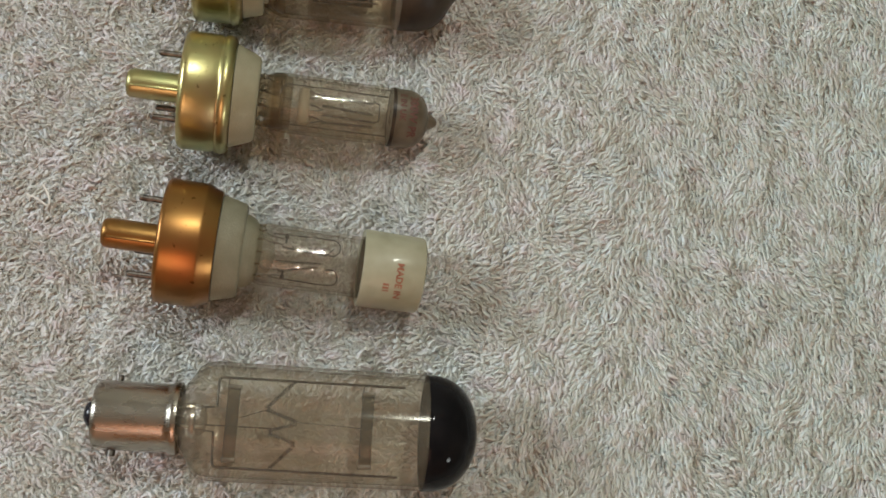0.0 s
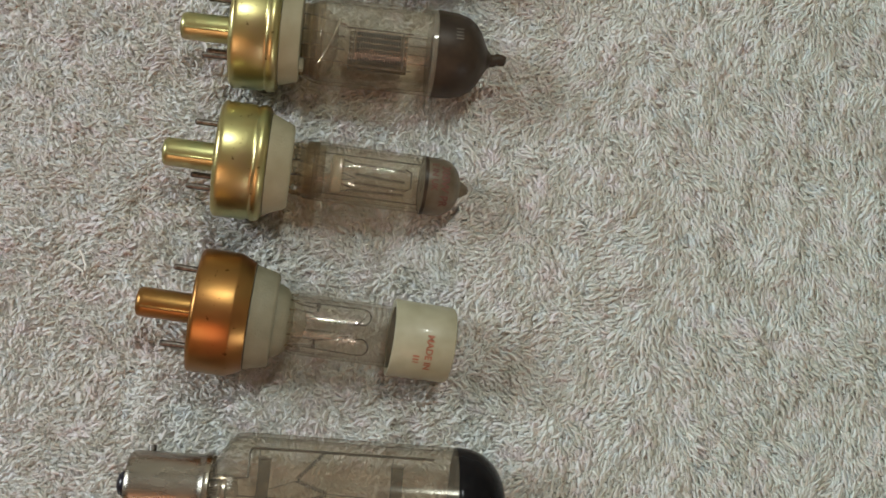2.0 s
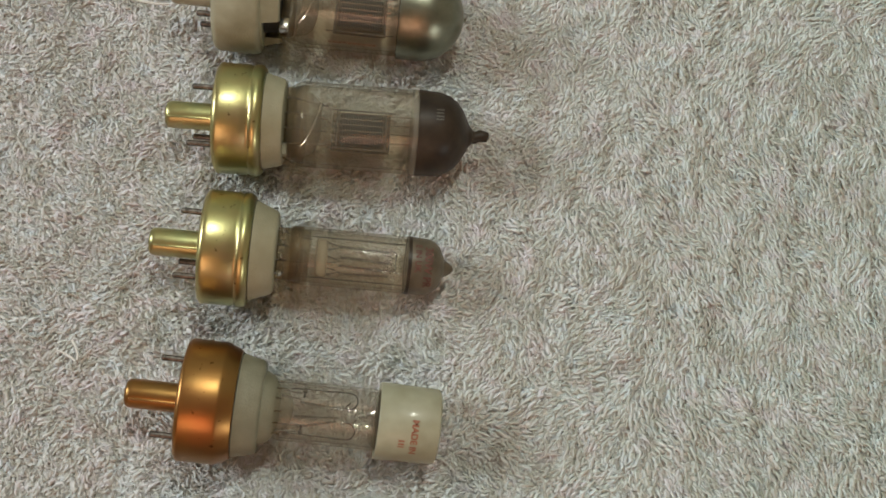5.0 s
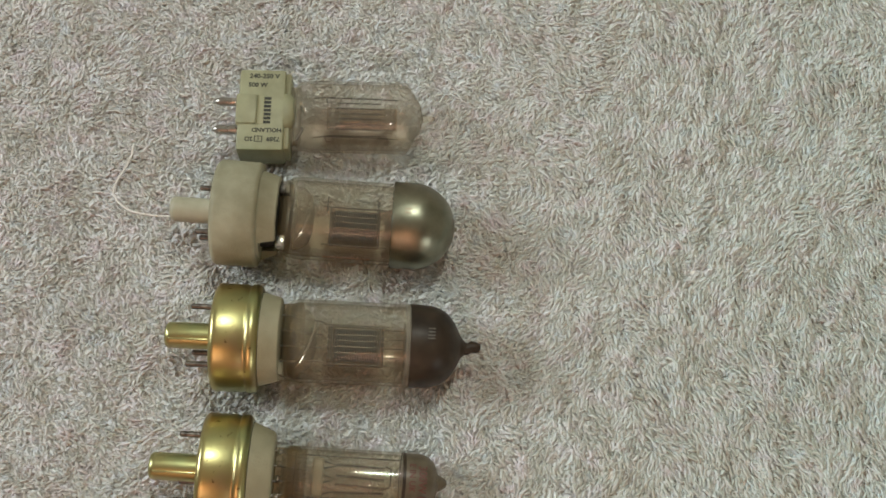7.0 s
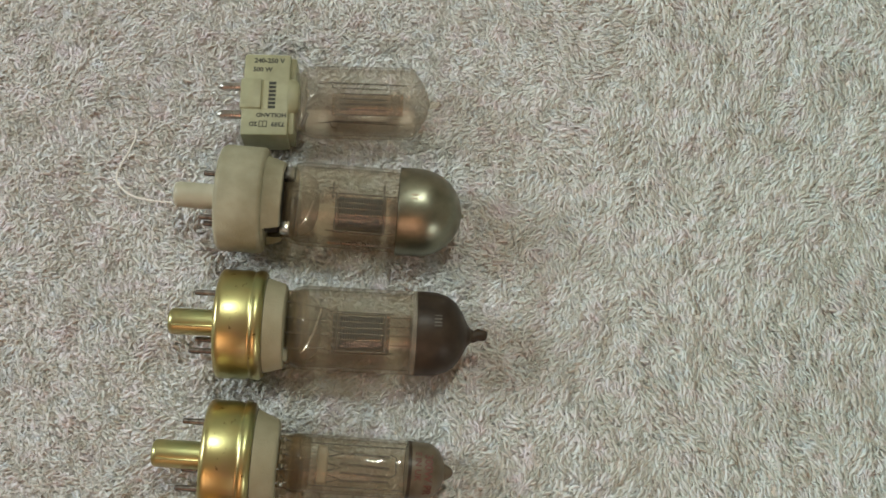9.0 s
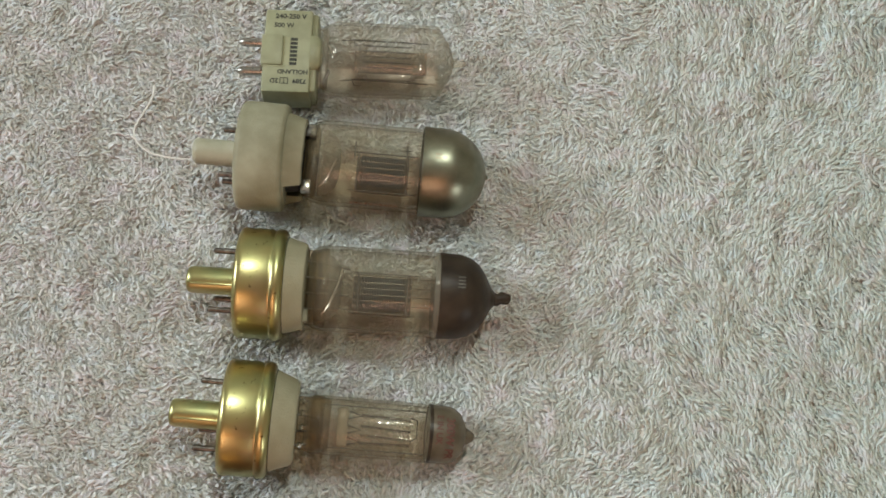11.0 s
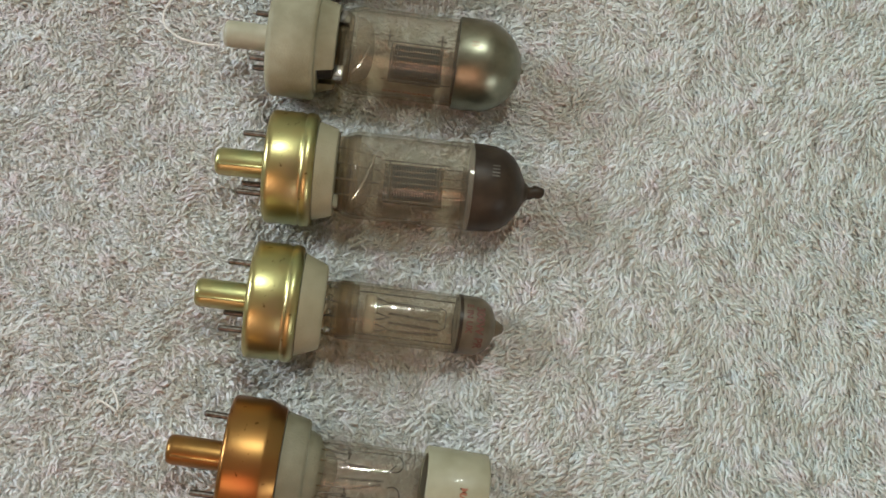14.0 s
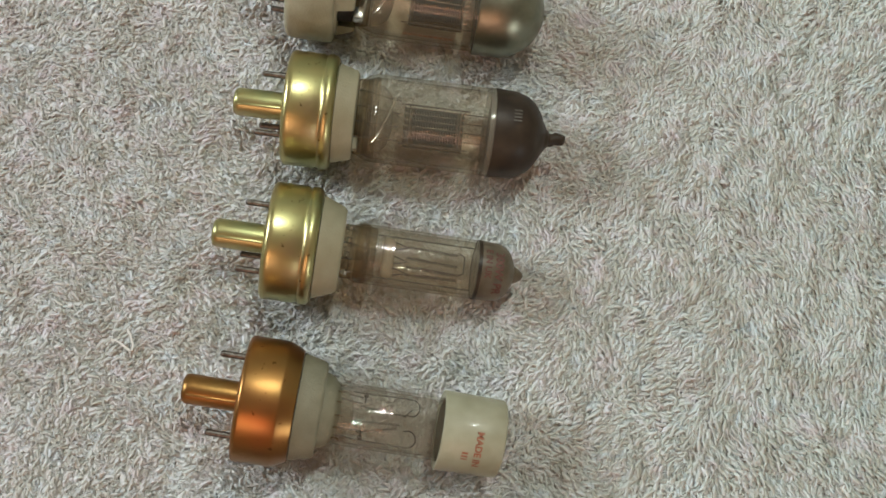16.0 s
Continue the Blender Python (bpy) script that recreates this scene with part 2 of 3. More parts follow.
def part(name, bm, mat, parent=None, label="", smooth=True):
    mesh = bpy.data.meshes.new(name)
    bmesh.ops.recalc_face_normals(bm, faces=bm.faces)
    if smooth:
        for f in bm.faces:
            f.smooth = True
        for e in bm.edges:
            if len(e.link_faces) == 2 and e.calc_face_angle(0) > 0.7:
                e.smooth = False
    bm.to_mesh(mesh)
    bm.free()
    mesh.materials.append(mat)
    ob = new(name, mesh)
    if parent:
        ob.parent = parent
    if label:
        tagged(ob, label)
    return ob


def lathe(profile, seg=56, ysquash=None, zsquash=None, off=(0, 0, 0)):
    """Turns (s, r) pairs about the x axis."""
    bm = bmesh.new()
    rings = []
    for s, r in profile:
        if r <= 1e-6:
            rings.append([bm.verts.new(((s + off[0]) * MM, off[1] * MM, off[2] * MM))])
            continue
        ring = []
        for k in range(seg):
            a = 2 * math.pi * k / seg
            y, z = r * math.cos(a), r * math.sin(a)
            if zsquash:
                z *= zsquash(s)
            if ysquash:
                y *= ysquash(s)
            ring.append(bm.verts.new(((s + off[0]) * MM, (y + off[1]) * MM, (z + off[2]) * MM)))
        rings.append(ring)
    for a, b in zip(rings, rings[1:]):
        for k in range(seg):
            n = (k + 1) % seg
            if len(a) == 1 and len(b) == 1:
                break
            if len(a) == 1:
                bm.faces.new((a[0], b[k], b[n]))
            elif len(b) == 1:
                bm.faces.new((a[k], b[0], a[n]))
            else:
                bm.faces.new((a[k], b[k], b[n], a[n]))
    return bm


def wire(points, r, seg=8, bm=None):
    """A round wire through points, with closed ends."""
    bm = bm or bmesh.new()
    pts = [Vector(p) * MM for p in points]
    rings = []
    side = None
    for i, p in enumerate(pts):
        d = (pts[min(i + 1, len(pts) - 1)] - pts[max(i - 1, 0)]).normalized()
        if side is None:
            side = d.cross(Vector((0.31, 0.2, 0.93))).normalized()
        side = (side - d * side.dot(d)).normalized()
        up = d.cross(side)
        rings.append([bm.verts.new(p + (side * math.cos(2 * math.pi * k / seg) + up * math.sin(2 * math.pi * k / seg)) * r * MM) for k in range(seg)])
    for a, b in zip(rings, rings[1:]):
        for k in range(seg):
            bm.faces.new((a[k], b[k], b[(k + 1) % seg], a[(k + 1) % seg]))
    bm.faces.new(rings[0])
    bm.faces.new(rings[-1][::-1])
    return bm


def coil_points(p, q, radius, pitch=0.5, steps=7):
    p, q = Vector(p), Vector(q)
    d = q - p
    turns = max(2, int(d.length / pitch))
    side = d.cross(Vector((0.2, 0.1, 1))).normalized()
    up = d.normalized().cross(side)
    return [p + d * (i / (turns * steps)) + (side * math.cos(2 * math.pi * i / steps) + up * math.sin(2 * math.pi * i / steps)) * radius for i in range(turns * steps + 1)]


def coil(p, q, radius, r=0.1, pitch=0.5):
    return wire(coil_points(p, q, radius, pitch), r, 4)


def box(x0, x1, y0, y1, z0, z1, bevel=0.0, unit=MM, seg=2):
    bm = bmesh.new()
    bmesh.ops.create_cube(bm, size=1)
    for v in bm.verts:
        v.co = Vector(((x0, x1)[v.co.x > 0], (y0, y1)[v.co.y > 0], (z0, z1)[v.co.z > 0])) * unit
    if bevel:
        bmesh.ops.bevel(bm, geom=bm.edges, offset=bevel * unit, segments=seg, affect="EDGES", profile=0.5)
    return bm


def join(*bms):
    out = bmesh.new()
    for b in bms:
        mesh = bpy.data.meshes.new("joined")
        b.to_mesh(mesh)
        b.free()
        out.from_mesh(mesh)
        bpy.data.meshes.remove(mesh)
    return out


def lettering(name, text, size, mat, parent, place, label=""):
    """Writing as thin raised ink. place maps (along, up, lift) in mm to the lamp's axes."""
    curve = bpy.data.curves.new(name, "FONT")
    curve.body, curve.size, curve.resolution_u = text, size, 3
    curve.align_x, curve.align_y = "CENTER", "CENTER"
    curve.offset = 0.03 * size
    ob = bpy.data.objects.new(name, curve)
    scene.collection.objects.link(ob)
    bpy.context.view_layer.update()
    mesh = bpy.data.meshes.new_from_object(ob.evaluated_get(bpy.context.evaluated_depsgraph_get()))
    bpy.data.objects.remove(ob)
    bm = bmesh.new()
    bm.from_mesh(mesh)
    bpy.data.meshes.remove(mesh)
    bmesh.ops.subdivide_edges(bm, edges=[e for e in bm.edges if e.calc_length() > 0.5 * size], cuts=2)
    for v in bm.verts:
        v.co = Vector(place(v.co.x, v.co.y)) * MM
    return part(name, bm, mat, parent, label, smooth=False)


def bars(name, rects, mat, parent, place, label=""):
    bm = bmesh.new()
    for x0, x1, y0, y1 in rects:
        n = max(1, int((x1 - x0) / 0.6))
        low = [bm.verts.new(Vector(place(x0 + (x1 - x0) * i / n, y0)) * MM) for i in range(n + 1)]
        top = [bm.verts.new(Vector(place(x0 + (x1 - x0) * i / n, y1)) * MM) for i in range(n + 1)]
        for i in range(n):
            bm.faces.new((low[i], low[i + 1], top[i + 1], top[i]))
    return part(name, bm, mat, parent, label, smooth=False)


def round_the_tube(s, angle, radius):
    """Writing that runs down round a tube, its letters' tops towards the tube's far end. angle: degrees from the top, positive towards -y."""
    def place(x, y):
        a = radians(angle) + x / radius
        return (s + y, -radius * math.sin(a), radius * math.cos(a))
    return place


def tube(profile, wall=0.9, **k):
    """A blown glass envelope with an outer and an inner skin, closed at both ends."""
    full = profile[:1]
    for (s0, r0), (s1, r1) in zip(profile, profile[1:]):
        if s1 - s0 > 8:
            full += [(s0 + 0.6, r0 + (r1 - r0) * 0.6 / (s1 - s0)), (s1 - 0.6, r1 - (r1 - r0) * 0.6 / (s1 - s0))]
        full.append((s1, r1))
    profile = full
    inner = [(s + (wall if i == 0 else 0), max(r - wall, 0.2)) for i, (s, r) in enumerate(profile)]
    skins = [lathe([(p[0][0], 0)] + p + [(p[-1][0] - cut, 0)], **k) for p, cut in ((profile, 0), (inner, 0.3))]
    return join(*skins)


def lamp_at(name, x, y, z, yaw, pitch, roll=0):
    e = new(name)
    e.empty_display_size = 0.01
    e.matrix_world = pose(x, y, z) @ pose(0, 0, 0, 0, 0, yaw) @ pose(0, 0, 0, roll, -pitch, 0)
    return e


# ---- room: out of view, made up to close the place round the towel ----
def structure(name, bm, mat, label, category):
    return tagged(part(name, bm, mat, None, smooth=False), label, category, kind="structure")


FLOOR_Z = -0.008
structure("floor", box(-2.2, 2.2, -2.2, 1.75, FLOOR_Z - 0.1, FLOOR_Z, unit=1), FLOORING, "brown wooden surface that carries the towel", "floor")
structure("ceiling", box(-2.3, 2.3, -2.3, 1.9, 2.8, 2.9, unit=1), CEILING, "white painted plaster ceiling of the room", "ceiling")


def wall_with_window(name, mat, along, at, thick, lo, hi, w0, w1, s0, s1, label):
    def b(u0, u1, z0, z1):
        return box(u0, u1, at, at + thick, z0, z1, unit=1) if along == "x" else box(at, at + thick, u0, u1, z0, z1, unit=1)
    return structure(name, join(b(lo, w0, FLOOR_Z, 2.8), b(w1, hi, FLOOR_Z, 2.8), b(w0, w1, FLOOR_Z, s0), b(w0, w1, s1, 2.8)), mat, label, "wall")


structure("wall_north", box(-2.2, 2.2, 1.75, 1.9, FLOOR_Z, 2.8, unit=1), PLASTER, "pale plastered plain wall", "wall")
wall_with_window("wall_west", PLASTER, "y", -2.35, 0.15, -2.2, 1.75, -0.4, 0.6, 0.8, 1.8, "pale plastered side wall with a window opening")
wall_with_window("wall_east", PLASTER, "y", 2.2, 0.15, -2.2, 1.75, -2.18, -1.78, 0.62, 1.08, "pale plastered side wall with a small window opening")
# unseen wall, coloured warm so that the metal reflects orange
wall_with_window("wall_south", TERRACOTTA, "x", -2.35, 0.15, -2.2, 2.2, -0.52, 0.52, 1.12, 2.58, "unseen warm-coloured wall with an opening for the added orange lamp")

# ---- the six lamps: place of the left end of each axis, turn and slope ----
LAMPS = {
    "tubular": (-0.0671, -0.0493, 0.0125, 6.95, 0.0),
    "copper": (-0.0755, -0.0103, 0.0132, 4.21, -4.3),
    "narrow": (-0.0790, 0.0257, 0.0128, 6.06, -4.2),
    "dark": (-0.0830, 0.0582, 0.0125, 7.22, -1.9),
    "silver": (-0.0898, 0.0917, 0.0125, 6.00, -1.91),
    "block": (-0.0791, 0.1229, 0.0090, 8.92, 0.0),
}
GROUP = "row of projector lamps on the towel"
RIBBED = [(12.3, 0), (12.3, 11.6), (12.45, 12.7), (12.9, 13.45), (13.6, 13.75), (14.4, 13.65), (20.2, 13.65), (20.6, 13.4), (21.1, 13.4), (21.5, 13.75),
          (22.6, 13.8), (23.4, 13.5), (23.9, 12.9), (24.1, 12.1), (23.6, 11.6)]
PLAIN = [(12.7, 0), (12.7, 12.6), (12.85, 13.4), (13.3, 13.85), (13.9, 13.95), (21.3, 13.95), (21.9, 13.8), (24.3, 12.75), (24.9, 12.5), (25.05, 12.1), (24.4, 11.6)]


def prong_base(lamp, shell_profile, shell_mat, spigot_mat, collar_profile, collar_mat, mid=-3.2, out=7.9, first=6.2, shell_label="", collar_label=""):
    """A base with a round shell, a locating spigot and three contact pins."""
    part("base_shell", lathe(shell_profile, 72), shell_mat, lamp, shell_label)
    spigot = [(0.0, 0), (0.0, 2.3), (0.25, 2.9), (0.8, 3.25), (1.6, 3.35), (12.5, 3.35), (12.9, 3.35)]
    stem = part("locating_spigot", lathe(spigot, 36), spigot_mat, lamp)
    if spigot_mat is not NYLON:
        part("key_rib", box(1.2, 12.4, -1.9, -1.3, 2.6, 3.15, 0.15), spigot_mat, stem)
    collar = part("ceramic_collar", lathe(collar_profile, 64), collar_mat, lamp, collar_label)
    s0, r0 = collar_profile[1]
    part("joint_line", lathe([(s0 - 0.12, r0 - 0.1), (s0 - 0.1, r0 + 0.12), (s0 + 0.02, r0 + 0.12), (s0 + 0.04, r0 - 0.1)], 64), GAP_DARK, collar)
    for y, z in ((out, 1.2), (-out, 0.6), (mid, -6.6)):
        part("pin", lathe([(first, 0), (first, 0.4), (first + 0.35, 0.72), (12.8, 0.72)], 14, off=(0, y, z)), STEEL, lamp)
    return collar


def tubular_lamp(lamp):
    cap = part("bayonet_cap", lathe([(0.0, 0), (0.0, 5.8), (0.2, 6.7), (0.8, 7.15), (1.6, 7.25), (14.8, 7.25), (15.6, 7.35), (16.2, 7.7), (16.9, 7.85), (17.5, 7.7), (17.6, 7.2), (17.2, 6.8)], 64),
               NICKEL, lamp, "scuffed nickel-plated cap")
    part("insulator", lathe([(-0.9, 0), (-0.9, 2.2), (-0.5, 3.3), (0.05, 4.2), (0.3, 4.2)], 32), INSULATOR, cap)
    part("contact_button", lathe([(-2.3, 0), (-2.2, 1.4), (-1.7, 2.4), (-0.9, 2.8), (-0.5, 2.8)], 24), INSULATOR, cap)
    for sy in (1, -1):
        part("bayonet_pin", wire([(4.1, 7.0 * sy, 0), (4.1, 8.3 * sy, 0), (4.1, 8.5 * sy, 0)], 0.85, 12), STEEL, cap)
    glass = part("glass_envelope", tube([(17.2, 6.9), (18.4, 7.4), (19.6, 9.0), (20.8, 11.0), (22.2, 12.2), (24.5, 12.65), (71.2, 12.45)], 0.8, seg=72), TUBE_GLASS, lamp, "clear faintly smoked glass tube")
    dome = [(69.7, 12.55), (70.4, 12.62)] + [(71.0 + 10.2 * math.sin(radians(a)), 12.55 * math.cos(radians(a)) ** 0.85) for a in range(0, 88, 6)] + [(81.2, 0)]
    part("black_dome", lathe(dome, 72), BLACK_GLOSS, glass, "glossy black painted dome end")
    stem = part("glass_stem", lathe([(17.0, 0), (17.0, 3.6), (19.0, 3.3), (21.5, 3.5), (22.6, 2.8), (23.2, 1.0), (23.3, 0)], 28), FROST, lamp)
    for y in (-1.5, 0.2, 1.8):
        part("lead_wire", wire([(17.4, y, 3.4), (19.5, y * 1.3, 3.9), (22.6, y * 1.1, 2.6)], 0.35, 6), NICKEL, stem)
    part("stem_clamp", lathe([(18.9, 0), (18.9, 3.4), (19.2, 3.9), (19.7, 3.6), (20.2, 4.1), (20.8, 4.0), (21.2, 3.3), (21.4, 0)], 28, off=(0, -0.2, 0.6)), BRIGHT, stem, "bright crimped metal clamp")
    part("support_rod", wire([(22.0, 2.6, 1), (25.0, 3.0, 0.5)] + [(24.9, 8.4, 0), (25.1, 9.1, 0), (25.7, 9.4, 0)] + [(65.2, 9.5, 0)], 0.28), TUNGSTEN, lamp)
    part("support_rod", wire([(22.0, -2.2, 1), (24.7, -2.4, 0.5), (25.0, -8.7, 0), (25.3, -9.4, 0), (26.0, -9.7, 0), (64.5, -9.9, 0)], 0.28), TUNGSTEN, lamp)
    part("support_rod", wire([(22.8, -1.0, 0.5), (36.0, -1.0, 0.5)], 0.16), TUNGSTEN, lamp)
    for s in (27.0, 55.9):
        bar = part("insulating_bar", box(s, s + 2.6, -8.3, 7.6, -0.9, 0.9, 0.4), MICA, lamp)
        part("edge_wire", wire([(s + 0.2, -8.2, 1.0), (s + 0.2, 9.2, 1.0)], 0.12), TUNGSTEN, bar)
        for y in (-8.1, 7.4):
            part("end_clip", box(s - 0.2, s + 2.8, y - 0.5, y + 0.5, -1.1, 1.1, 0.2), STEEL, bar)
    for p, q in (((41.2, 9.4), (35.5, 3.3)), ((35.6, 3.0), (42.2, 0.7)), ((42.2, 0.3), (36.2, -1.5)), ((36.4, -2.0), (42.0, -3.9)), ((42.0, -4.2), (36.8, -9.7))):
        part("filament_coil", coil((*p, 0), (*q, 0), 0.42, 0.15, 0.62), TUNGSTEN, lamp)
    part("filament_hook", wire([(42.3, 0.6, 0), (50, 0.4, 0), (58.0, 0.0, 0)], 0.12, 6), TUNGSTEN, lamp)
    part("filament_hook", wire([(29.0, 0.6, 0), (36.0, 3.1, 0)], 0.1, 6), TUNGSTEN, lamp)


def copper_lamp(lamp):
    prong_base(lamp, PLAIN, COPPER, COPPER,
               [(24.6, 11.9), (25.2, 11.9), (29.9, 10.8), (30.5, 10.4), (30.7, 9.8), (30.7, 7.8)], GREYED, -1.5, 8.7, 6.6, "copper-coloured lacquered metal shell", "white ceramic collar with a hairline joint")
    part("cement_cone", lathe([(30.6, 8.5), (31.6, 8.3), (32.9, 7.6), (34.0, 6.2), (34.7, 3.8), (34.9, 0)], 48, zsquash=lambda s: 0.9), GREYED, lamp, "white cement cone round the seal")
    glass = part("glass_envelope", tube([(33.0, 5.5), (34.0, 6.7), (35.5, 7.05), (58.5, 7.05), (60, 7.0)], 0.6, seg=56), CLEAR, lamp, "clear glass tube")
    cap = part("end_cap", lathe([(57.6, 7.2), (57.3, 8.3), (57.35, 8.75), (57.7, 8.95), (70.6, 8.75), (71.3, 8.55), (71.6, 8.0), (71.5, 6.5), (70.6, 5.6), (70.6, 0)], 64), IVORY, glass, "ivory enamelled end cap with red print")
    lettering("print", "MADE IN", 2.15, INK_RED, cap, round_the_tube(65.6, 28, 8.93))
    bars("print", [(-1.2, -0.75, -0.7, 0.7), (-0.4, 0.05, -0.7, 0.7), (0.4, 0.7, -0.7, 0.7)], INK_RED, cap, round_the_tube(62.9, 40, 8.95))
    stem = part("seal", lathe([(33.5, 0), (33.5, 5.2), (36.0, 5.0), (37.5, 3.0), (38.0, 0)], 36, zsquash=lambda s: 0.45), FROST, lamp)
    for y in (-5.2, -3.5, 3.4, 5.0):
        part("lead_wire", wire([(31.5, y * 1.25, 2.0), (33.5, y, 1.2), (36.5, y * 0.9, 0.4), (39.5, y * 0.85, 0)], 0.22, 6), STEEL, lamp)
    for sy, y0 in ((1, 3.6), (-1, -3.4)):
        loop = [(37.0, y0 + 1.6 * sy, 0), (48.0, y0 + 1.9 * sy, 0)] + [(50.6 + 1.9 * math.cos(radians(a)), y0 + 1.9 * math.sin(radians(a)) * sy, 0) for a in range(90, -91, -20)] + [(49.5, y0 - 1.6 * sy, 0)]
        part("support_loop", wire(loop, 0.16, 6), TUNGSTEN, lamp)
        part("bead", lathe([(39.6, 0), (39.6, 0.45), (40.6, 0.45), (40.6, 0)], 10, off=(0, y0 + 1.2 * sy, 0.1)), TUNGSTEN, lamp)
        part("tie_wire", wire([(40.1, y0 + 1.9 * sy, 0.3), (40.1, y0 - 0.4 * sy, 0.3)], 0.25, 6), TUNGSTEN, lamp)
    for p, q in (((39.2, 2.2), (49.6, 1.6)), ((38.2, -1.2), (48.5, -0.6)), ((39.0, -3.6), (48.0, -1.4))):
        part("filament_coil", coil((*p, 0.2), (*q, 0.2), 0.3, 0.09, 0.48), TUNGSTEN, lamp)
    part("tie_wire", wire([(49.2, 1.4, 0.2), (51.0, 3.4, 0.2)], 0.13, 6), TUNGSTEN, lamp)
    for a in (-62, -34, -10, 16, 40, 66):
        y, z = 6.6 * math.sin(radians(a)), 6.6 * math.cos(radians(a))
        part("cement_crack", wire([(33.6, y, z * 0.9), (34.6, y * 0.97, z * 0.9), (35.2 + 0.4 * math.sin(a), y * 1.03, z * 0.93)], 0.2, 5), BROWN_GLASS, lamp)


def narrow_lamp(lamp):
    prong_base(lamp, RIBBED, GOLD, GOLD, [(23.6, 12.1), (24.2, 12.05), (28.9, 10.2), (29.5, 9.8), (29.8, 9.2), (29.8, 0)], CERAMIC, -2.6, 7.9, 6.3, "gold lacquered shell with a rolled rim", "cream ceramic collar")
    glass = part("glass_envelope", tube([(31.6, 5.8), (32.2, 6.6), (33.4, 7.0), (34.8, 7.0), (36.2, 7.0), (61.4, 6.95)], 0.6, seg=56, zsquash=lambda s: 0.5 + 0.5 * min(1, max(0, (s - 31) / 5))), SMOKED, lamp, "smoky clear glass tube")
    tip = part("coated_tip", lathe([(61.2, 0), (61.2, 6.4), (61.25, 7.0), (61.8, 7.02), (66.0, 6.9), (67.6, 6.3), (69.0, 5.1), (69.8, 3.6), (70.3, 2.2), (71.2, 1.7), (72.3, 1.0), (72.8, 0)], 56), SMOKE, glass, "smoky brown coated tip with red print")
    part("edge_band", lathe([(61.1, 6.9), (61.1, 7.08), (61.9, 7.1), (62.0, 6.9)], 56), BLACK_MATT, tip)
    lettering("print", "300W PR", 2.7, INK_MAROON, tip, round_the_tube(65.9, 16, 7.0))
    lettering("print", "E IN UK", 2.1, INK_MAROON, tip, round_the_tube(63.4, -2, 7.07))
    part("pinch_seal", box(29.6, 37.6, -6.3, 6.3, -1.4, 1.4, 0.7, seg=3), BROWN_GLASS, lamp, "flattened brownish glass seal")
    for y in (-5.5, -2.2, 1.6, 5.3):
        part("lead_wire", wire([(29.0, y, 1.6), (30.8, y, 1.9), (33.8, y * 0.85, 0.6), (38, y * 0.8, 0)], 0.22, 6), STEEL, lamp)
    part("glass_bridge", box(39.2, 42.0, -5.0, 4.6, -1.2, 1.2, 0.9, seg=3), MILK, lamp, "milky pale glass bridge")
    part("support_ring", wire([(35, -5.6, 0.5), (35, 5.4, 0.5)], 0.3, 6), STEEL, lamp)
    for y in (-5.6, -1.4, 2.0, 4.9):
        part("solder_bead", lathe([(30.2, 0), (30.3, 0.5), (30.9, 0.8), (31.5, 0.5), (31.6, 0)], 12, off=(0, y, 2.6)), BRIGHT, lamp)
    # brown ring that paints the dark shade at the seal
    part("seal_shade_ring", lathe([(33.0, 6.5), (33.4, 6.85), (35.4, 6.9), (36.0, 6.6)], 48), BROWN_GLASS, lamp, "brown ring for the shade inside the tube's neck")
    for y in (2.8, -0.6, -3.4):
        part("filament_hook", wire([(42, y + 0.9, 0.3), (45.2, y, 0.3), (42, y - 0.9, 0.3)], 0.24, 6), TUNGSTEN, lamp)
    for y0, y1 in ((3.0, 2.6), (0.4, -0.2), (-1.8, -2.2), (-3.8, -3.4)):
        part("filament_coil", coil((45.0, y0, 0.2), (57.0, y1, 0.2), 0.36, 0.11, 0.5), TUNGSTEN, lamp)
    part("support_loop", wire([(57.0, 3.4, 0), (58.6, 2.6, 0), (58.6, -1.4, 0), (57.0, -2.4, 0)], 0.18, 6), TUNGSTEN, lamp)
    for y in (5.0, -5.2):
        part("support_rod", wire([(36, y, 0), (60.5, y, 0)], 0.18, 6), TUNGSTEN, lamp)


def grid_of_coils(lamp, s0, s1, y0, y1, n, z=0.5):
    """A flat stack of parallel coils between two wire frames."""
    for k in range(n):
        y = y0 + (y1 - y0) * (k + 0.5) / n
        part("filament_coil", coil((s0, y, z), (s1, y, z), 0.7, 0.3, 0.6), GRID, lamp)
        # thin bright wire added to give the glint between two coils
        part("glint_wire", wire([(s0 - 0.6, y + 0.75, z + 0.7), (s1 + 0.6, y + 0.75, z + 0.7)], 0.08, 6), BRIGHT, lamp)
    for s in (s0 - 0.8, s1 + 0.8):
        part("support_frame", wire([(s, y0 - 1.0, z), (s, y1 + 1.0, z)], 0.22, 6), STEEL, lamp)
        for k in range(n + 1):
            y = y0 + (y1 - y0) * k / n
            part("hook", wire([(s, y, z), (s + (1.3 if s > s1 else -1.3), y + 0.3, z + 0.3)], 0.14, 5), BRIGHT, lamp)
    for y in (y0 - 1.2, y1 + 1.2):
        part("support_rod", wire([(s0 - 3.0, y, z - 0.6), (s1 + 3.2, y, z - 0.6)], 0.2, 6), STEEL, lamp)


